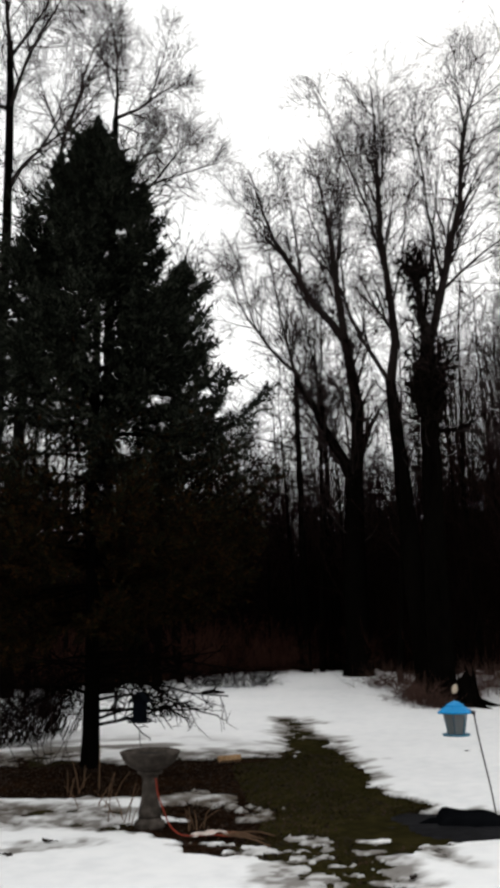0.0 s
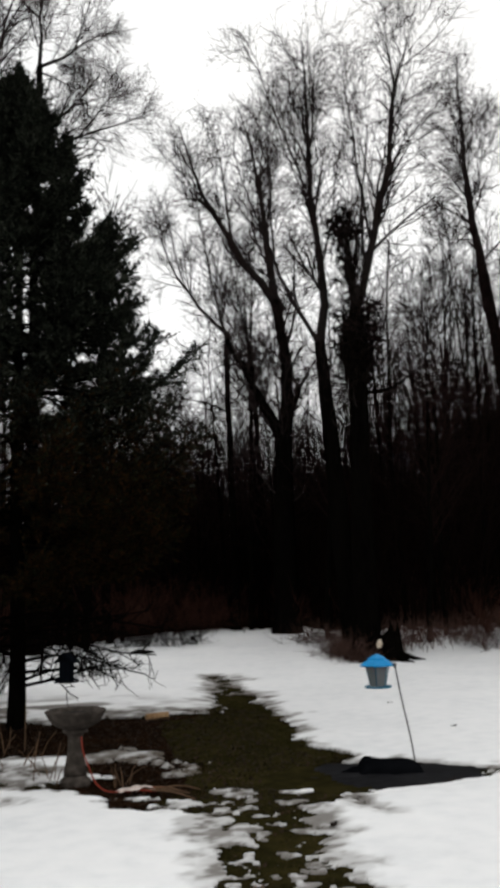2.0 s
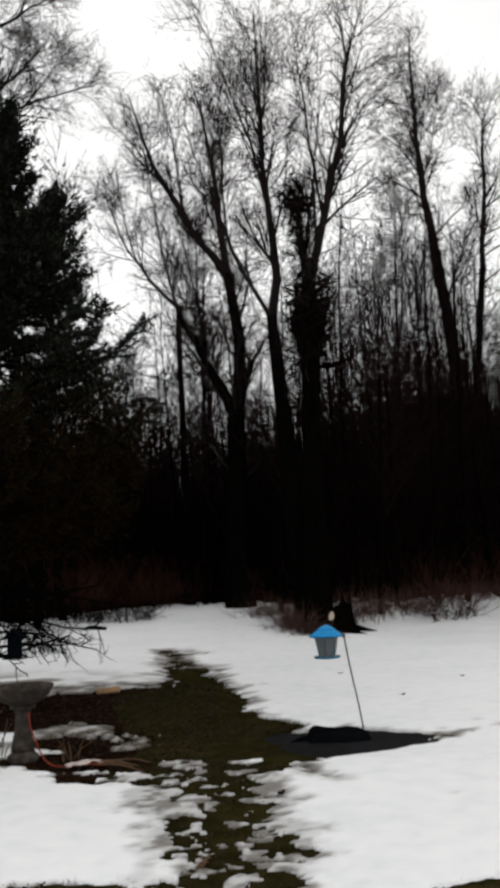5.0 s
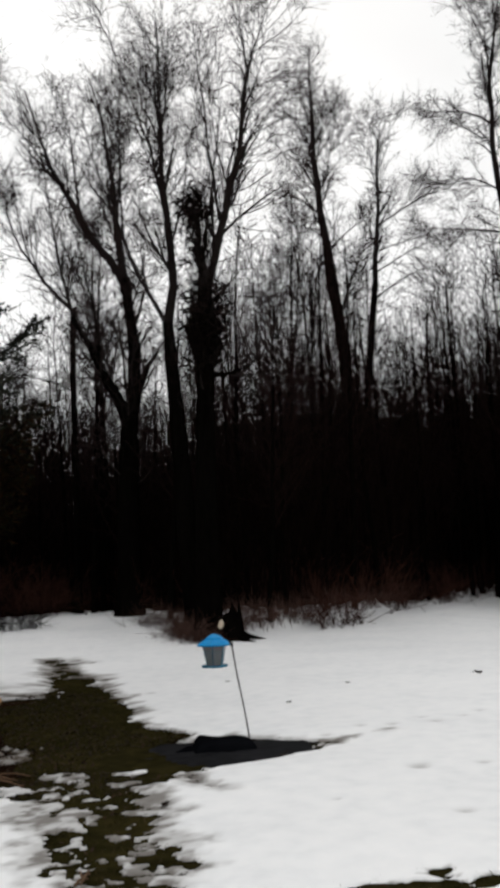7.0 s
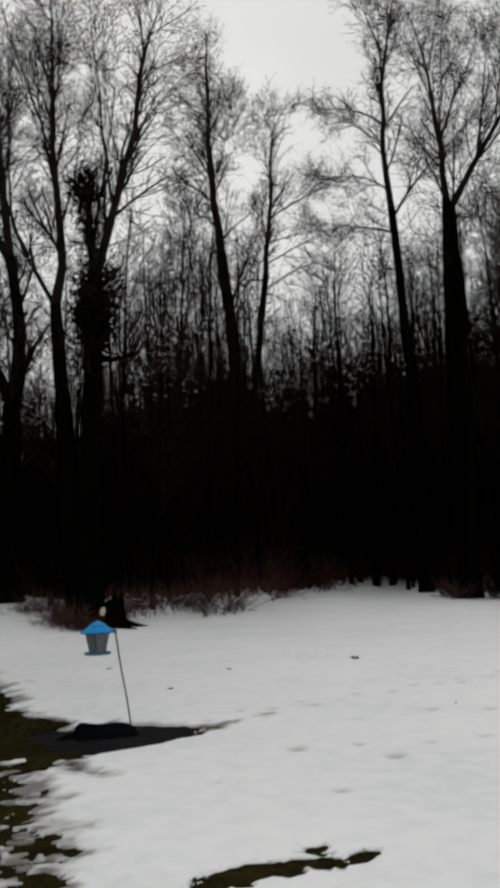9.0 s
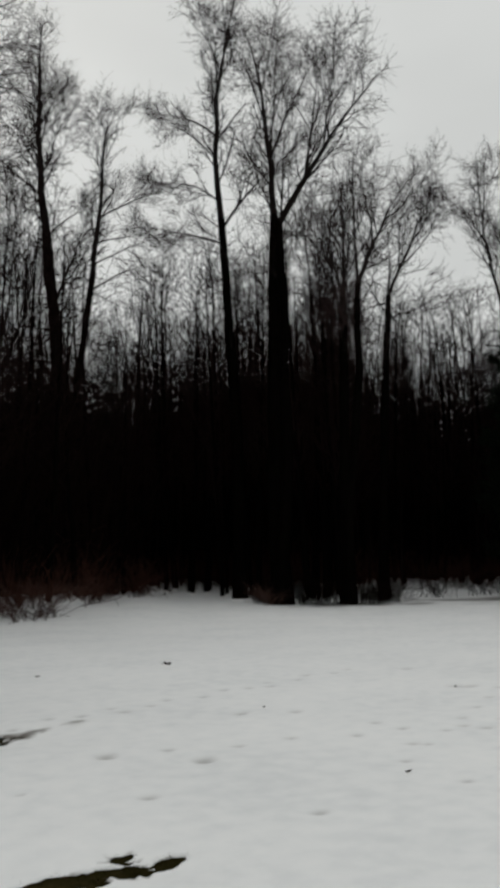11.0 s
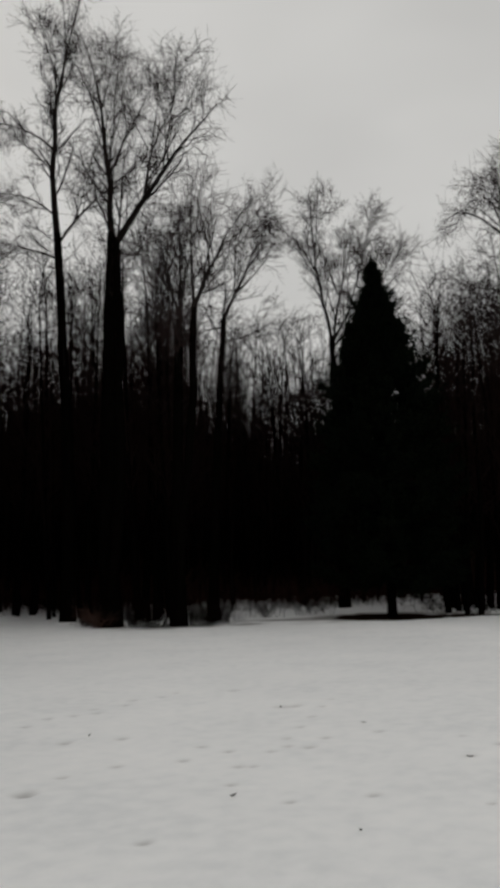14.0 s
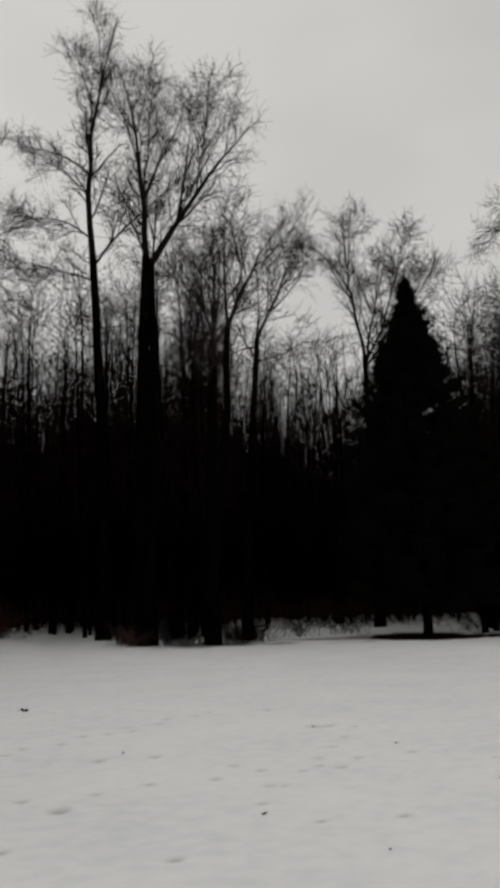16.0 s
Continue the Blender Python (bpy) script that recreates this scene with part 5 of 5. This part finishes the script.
def stump():
    """The root end of a felled stem by the tall tree: a dark ragged butt with one fresh cut."""
    x, y = polar(13.1, 22.9)
    ob = empty("stump", x, y, float(land(x, y)), -12, "black rotting stump with one pale fresh cut", "stump")
    rng = np.random.default_rng(95)
    bm = lathe([(0.55, -0.05), (0.48, 0.05), (0.38, 0.2), (0.31, 0.38), (0.25, 0.52), (0.18, 0.66), (0.11, 0.72), (0.05, 0.74)], 22)
    for v in bm.verts:
        a = math.atan2(v.co.y, v.co.x)
        s = 1 + 0.16 * math.sin(a * 5 + v.co.z * 4) + rng.normal() * 0.05
        v.co.x, v.co.y = v.co.x * s, v.co.y * s
    part("butt", bm, BARK, ob)
    for k in range(7):
        a = radians(k * 52 + rng.uniform(-15, 15))
        rod("root", smooth_line([(0.25 * math.cos(a), 0.25 * math.sin(a), 0.25), (0.6 * math.cos(a), 0.6 * math.sin(a), 0.1), (1.0 * math.cos(a + 0.2), 1.0 * math.sin(a + 0.2), -0.03)], 4), 0.06, BARK, ob, k=7)
    for k in range(7):
        a, h = radians(k * 51 + 10), rng.uniform(0.55, 1.15)
        line = np.array([[0.3 * math.cos(a), 0.3 * math.sin(a), 0.1], [0.26 * math.cos(a), 0.26 * math.sin(a), h * 0.7], [0.3 * math.cos(a + 0.3), 0.3 * math.sin(a + 0.3), h]])
        solid("splinter", *tubes(line[None], np.array([[0.11, 0.08, 0.012]]), 6), BARK, ob)
    stub = rod("cut_stub", [(-0.12, -0.1, 0.35), (-0.22, -0.34, 0.47)], 0.085, BARK, ob, k=12)
    disc = lathe([(0.08, 0.0), (0.082, 0.012), (0.07, 0.016)], 18)
    bmesh.ops.transform(disc, matrix=pose(-0.22, -0.342, 0.47, 65, 0, -20) @ Matrix.Diagonal((0.9, 1.5, 1, 1)), verts=disc.verts)
    part("cut_face", disc, PALE_CUT, stub, "pale fresh saw cut", True)


stump()


def firewood(x, y, rz):
    ob = empty("log", x, y, float(land(x, y)) + 0.05, rz, "short orange-brown split log on wet soil", "log")
    rng = np.random.default_rng(97)
    ob.scale = (0.85, 0.85, 0.85)
    bm = lathe([(0.062, -0.19), (0.07, -0.185), (0.074, 0.0), (0.068, 0.185), (0.06, 0.19)], 14)
    bmesh.ops.transform(bm, matrix=pose(0, 0, 0, 0, 90, 0), verts=bm.verts)
    for v in bm.verts:
        v.co += Vector(rng.normal(size=3) * 0.004)
        v.co.z = min(v.co.z, 0.045 + 0.01 * math.sin(v.co.x * 9))
    part("wood", bm, FRESH_WOOD, ob)


firewood(-0.40, 13.25, 12)


def cord():
    ob = empty("rubber_cord", -0.8, 8.4, -0.035, 0, "red-orange rubber cord trailing from the bird bath", "cord")
    z = 0.03
    rod("cord", smooth_line([(-0.15, 0.08, 0.46), (-0.12, -0.02, 0.34), (-0.06, -0.06, 0.2), (0.0, -0.12, 0.09), (0.10, -0.20, z), (0.24, -0.27, z), (0.38, -0.25, z), (0.52, -0.26, z + 0.02), (0.60, -0.18, z), (0.50, -0.12, z)], 8), 0.006, CORD, ob)
    rod("cord_loop", smooth_line([(0.30, -0.24, z), (0.40, -0.31, z + 0.015), (0.54, -0.32, z), (0.61, -0.25, z + 0.01), (0.52, -0.20, z), (0.38, -0.21, z)], 8), 0.006, CORD, ob)
    rag = empty("rag", -0.43, 8.13, -0.005, 15, "crumpled off-white rag lying by the cord", "rag")
    u, v = np.meshgrid(np.linspace(-1, 1, 25), np.linspace(-1, 1, 15), indexing="ij")
    h = 0.05 * fbm(u, v, 2.4, 3, 98) * np.clip(1.2 - np.abs(u) ** 3, 0, 1)
    i, j = np.meshgrid(np.arange(24), np.arange(14), indexing="ij")
    F = np.stack([i * 15 + j, (i + 1) * 15 + j, (i + 1) * 15 + j + 1, i * 15 + j + 1], -1).reshape(-1, 4)
    solid("cloth", np.stack([u * 0.15 + 0.02 * np.sin(v * 4), v * 0.06 + 0.02 * np.sin(u * 5), h], -1), F, RAG, rag, smooth=True)


cord()


def dry_stems(seed, x, y, n, height, spread, label, material=STRAW):
    rng = np.random.default_rng(seed)
    ob = empty("dry_stems", x, y, float(land(x, y)), 0, label, "dead plant", "dead garden plants")
    for k in range(n):
        a, l = rng.uniform(0, 2 * math.pi), height * rng.uniform(0.6, 1.15)
        lean = rng.uniform(0.15, 1.0)
        b = Vector((rng.normal() * spread, rng.normal() * spread, -0.03))
        d = Vector((math.cos(a) * lean, math.sin(a) * lean, 1)).normalized()
        P = np.array([[*b], [*(b + d * l * 0.5 + Vector((0, 0, 0.02)))], [*(b + d * l + Vector((math.cos(a), math.sin(a), -0.3)) * l * 0.1)]])
        solid("stem", *tubes(P[None], np.array([[0.006, 0.005, 0.0025]]), 5), material, ob)
    return ob


dry_stems(801, -1.36, 8.85, 6, 0.5, 0.07, "tan dead stalks standing beside the bird bath")
dry_stems(802, -0.62, 8.55, 7, 0.32, 0.12, "short tan dead stalks in wet soil")
dry_stems(803, -1.75, 9.6, 4, 0.36, 0.15, "tan dead stalks in the flower bed")
dry_stems(804, -2.0, 10.6, 8, 0.5, 0.3, "brown dead stalks under the spruce")

dry_stems(805, -2.78, 12.9, 5, 1.25, 0.16, "thin dark bare shoots beside the spruce trunk", TWIG)
dry_stems(806, -3.3, 13.4, 4, 0.9, 0.2, "thin dark bare shoots in the slush", TWIG)


def dark_chunk():
    x, y = polar(-2.7, 26.4)
    ob = empty("fallen_limb", x, y, float(land(x, y)) + 0.03, 8, "short black fallen limb half sunk in snow", "branch")
    rod("stem", smooth_line([(-0.32, 0, 0.02), (-0.1, 0.03, 0.10), (0.12, 0.0, 0.08), (0.36, 0.05, 0.03)], 5), 0.055, BARK, ob)
    rod("side_stub", smooth_line([(0.0, 0.02, 0.09), (0.1, -0.05, 0.2), (0.16, -0.06, 0.27)], 4), 0.03, BARK, ob)


dark_chunk()


def lying_stalks(seed, x, y, n, length, label):
    """Dead stalks fallen flat on the ground."""
    rng = np.random.default_rng(seed)
    ob = empty("fallen_stalks", x, y, float(land(x, y)) + 0.03, rng.uniform(0, 360), label, "dead plant", "dead garden plants")
    for k in range(n):
        a, b = rng.uniform(-0.5, 0.5), rng.normal(size=2) * length * 0.25
        d = np.array([math.cos(a), math.sin(a)]) * length * rng.uniform(0.3, 0.6)
        rod("stalk", smooth_line([(*(b - d), 0.0), (*(b + rng.normal(size=2) * 0.01), 0.02), (*(b + d), 0.01)], 4), 0.006, STRAW, ob, k=5)


lying_stalks(807, 0.42, 5.2, 4, 0.22, "orange-brown dead stalks lying on thawed turf")
lying_stalks(808, -0.15, 8.0, 6, 0.45, "tan dead stalks fallen on wet soil")


def melted_points(rng, n, ring, azr, test):
    az, d = rng.uniform(azr[0], azr[1], n), np.sqrt(rng.uniform(ring[0] ** 2, ring[1] ** 2, n))
    x, y = d * np.sin(np.radians(az)), d * np.cos(np.radians(az))
    keep = test(x, y)
    return x[keep], y[keep]


def grass(seed):
    rng = np.random.default_rng(seed)

    def on_turf(x, y):
        d = np.minimum(np.minimum(shapes(x, y, MELT_GRASS), shapes(x, y, SPOTTY)), shapes(x, y, MELT_NEAR))
        return (d < 0.08) & (bare(x, y) < 0.04) & (shapes(x, y, MELT_POND) > 0.1)
    x, y = melted_points(rng, 520000, (4.0, 23), (-14, 30), on_turf)
    n = len(x)
    b = np.stack([x, y, land(x, y)], 1)
    a = rng.uniform(0, 2 * np.pi, n)
    h = rng.uniform(0.015, 0.05, n)
    out = np.stack([np.cos(a), np.sin(a), np.zeros(n)], 1)
    side = np.stack([-np.sin(a), np.cos(a), np.zeros(n)], 1) * 0.0045
    tip = b + out * (h * rng.uniform(0.5, 1.6, n))[:, None] + np.array([0, 0, 1.0]) * h[:, None] * 0.75
    v = np.stack([b - side, b + side, tip], 1)
    tagged(solid("grass", v, np.arange(n * 3).reshape(-1, 3), GRASS), "short flattened olive-green winter grass", "grass", kind="stuff")


grass(811)


def fallen_leaves(seed):
    rng = np.random.default_rng(seed)
    x, y = melted_points(rng, 90000, (4, 24), (-26, 25), lambda x, y: (bare(x, y) < 0.02) & (shapes(x, y, MELT_POND) > 0))
    keep = (shapes(x, y, MELT_SOIL_SHADOW) < 0.4) | (rng.random(len(x)) < 0.12)
    x, y = x[keep][:20000], y[keep][:20000]
    n = len(x)
    c = np.stack([x, y, land(x, y) + 0.014 + 0.02 * rng.random(n)], 1)
    a = rng.uniform(0, 2 * np.pi, n)
    s = rng.uniform(0.008, 0.024, n)[:, None]
    u = np.stack([np.cos(a), np.sin(a), rng.normal(size=n) * 0.35], 1) * s
    w = np.stack([-np.sin(a), np.cos(a), rng.normal(size=n) * 0.35], 1) * s * 0.6
    v = np.stack([c - u, c - w * 0.9, c + u, c + w], 1)
    tagged(solid("fallen_leaves", v, np.arange(n * 4).reshape(-1, 4), LITTER), "wet brown fallen leaves and bark on the bare ground", "leaves", kind="stuff")


fallen_leaves(821)


def snow_leaf(seed, x, y, size):
    """A curled dead leaf or two lying on the snow."""
    rng = np.random.default_rng(seed)
    z = float(snow_top(np.array([x]), np.array([y]))[0])
    ob = empty("dead_leaf", x, y, z, rng.uniform(0, 360), "dark curled dead leaf lying on the snow", "leaf", "leaves on the snow")
    u, v = np.meshgrid(np.linspace(-1, 1, 7), np.linspace(-1, 1, 5), indexing="ij")
    w = np.clip(1 - np.abs(u) ** 1.6, 0.05, 1)
    i, j = np.meshgrid(np.arange(6), np.arange(4), indexing="ij")
    F = np.stack([i * 5 + j, (i + 1) * 5 + j, (i + 1) * 5 + j + 1, i * 5 + j + 1], -1).reshape(-1, 4)
    curl = 0.35 * v ** 2 + 0.25 * u ** 2 + 0.1 * rng.normal(size=u.shape)
    solid("blade", np.stack([u * size, v * w * size * 0.6, (curl * size).clip(0.0) + 0.004], -1), F, LITTER, ob)
    rod("stalk", [(size, 0, 0.012), (size * 1.5, 0.1 * size, 0.02), (size * 1.8, 0.3 * size, 0.01)], 0.003, LITTER, ob, k=4)


# the second leaf is added to stand in for a footprint's grey
for k, (x, y, s) in enumerate([(6.69, 12.26, 0.065), (8.38, 7.9, 0.025), (4.74, 5.01, 0.024), (4.61, 3.71, 0.014), (7.07, 4.39, 0.02), (4.6, 12.3, 0.03), (5.6, 8.1, 0.022), (1.05, 6.55, 0.05), (3.1, 13.5, 0.03), (-2.0, 7.4, 0.04), (-1.8, 7.9, 0.05),
                               (7.9, 6.2, 0.02), (3.3, 10.9, 0.03)]):
    snow_leaf(830 + k, x, y, s)
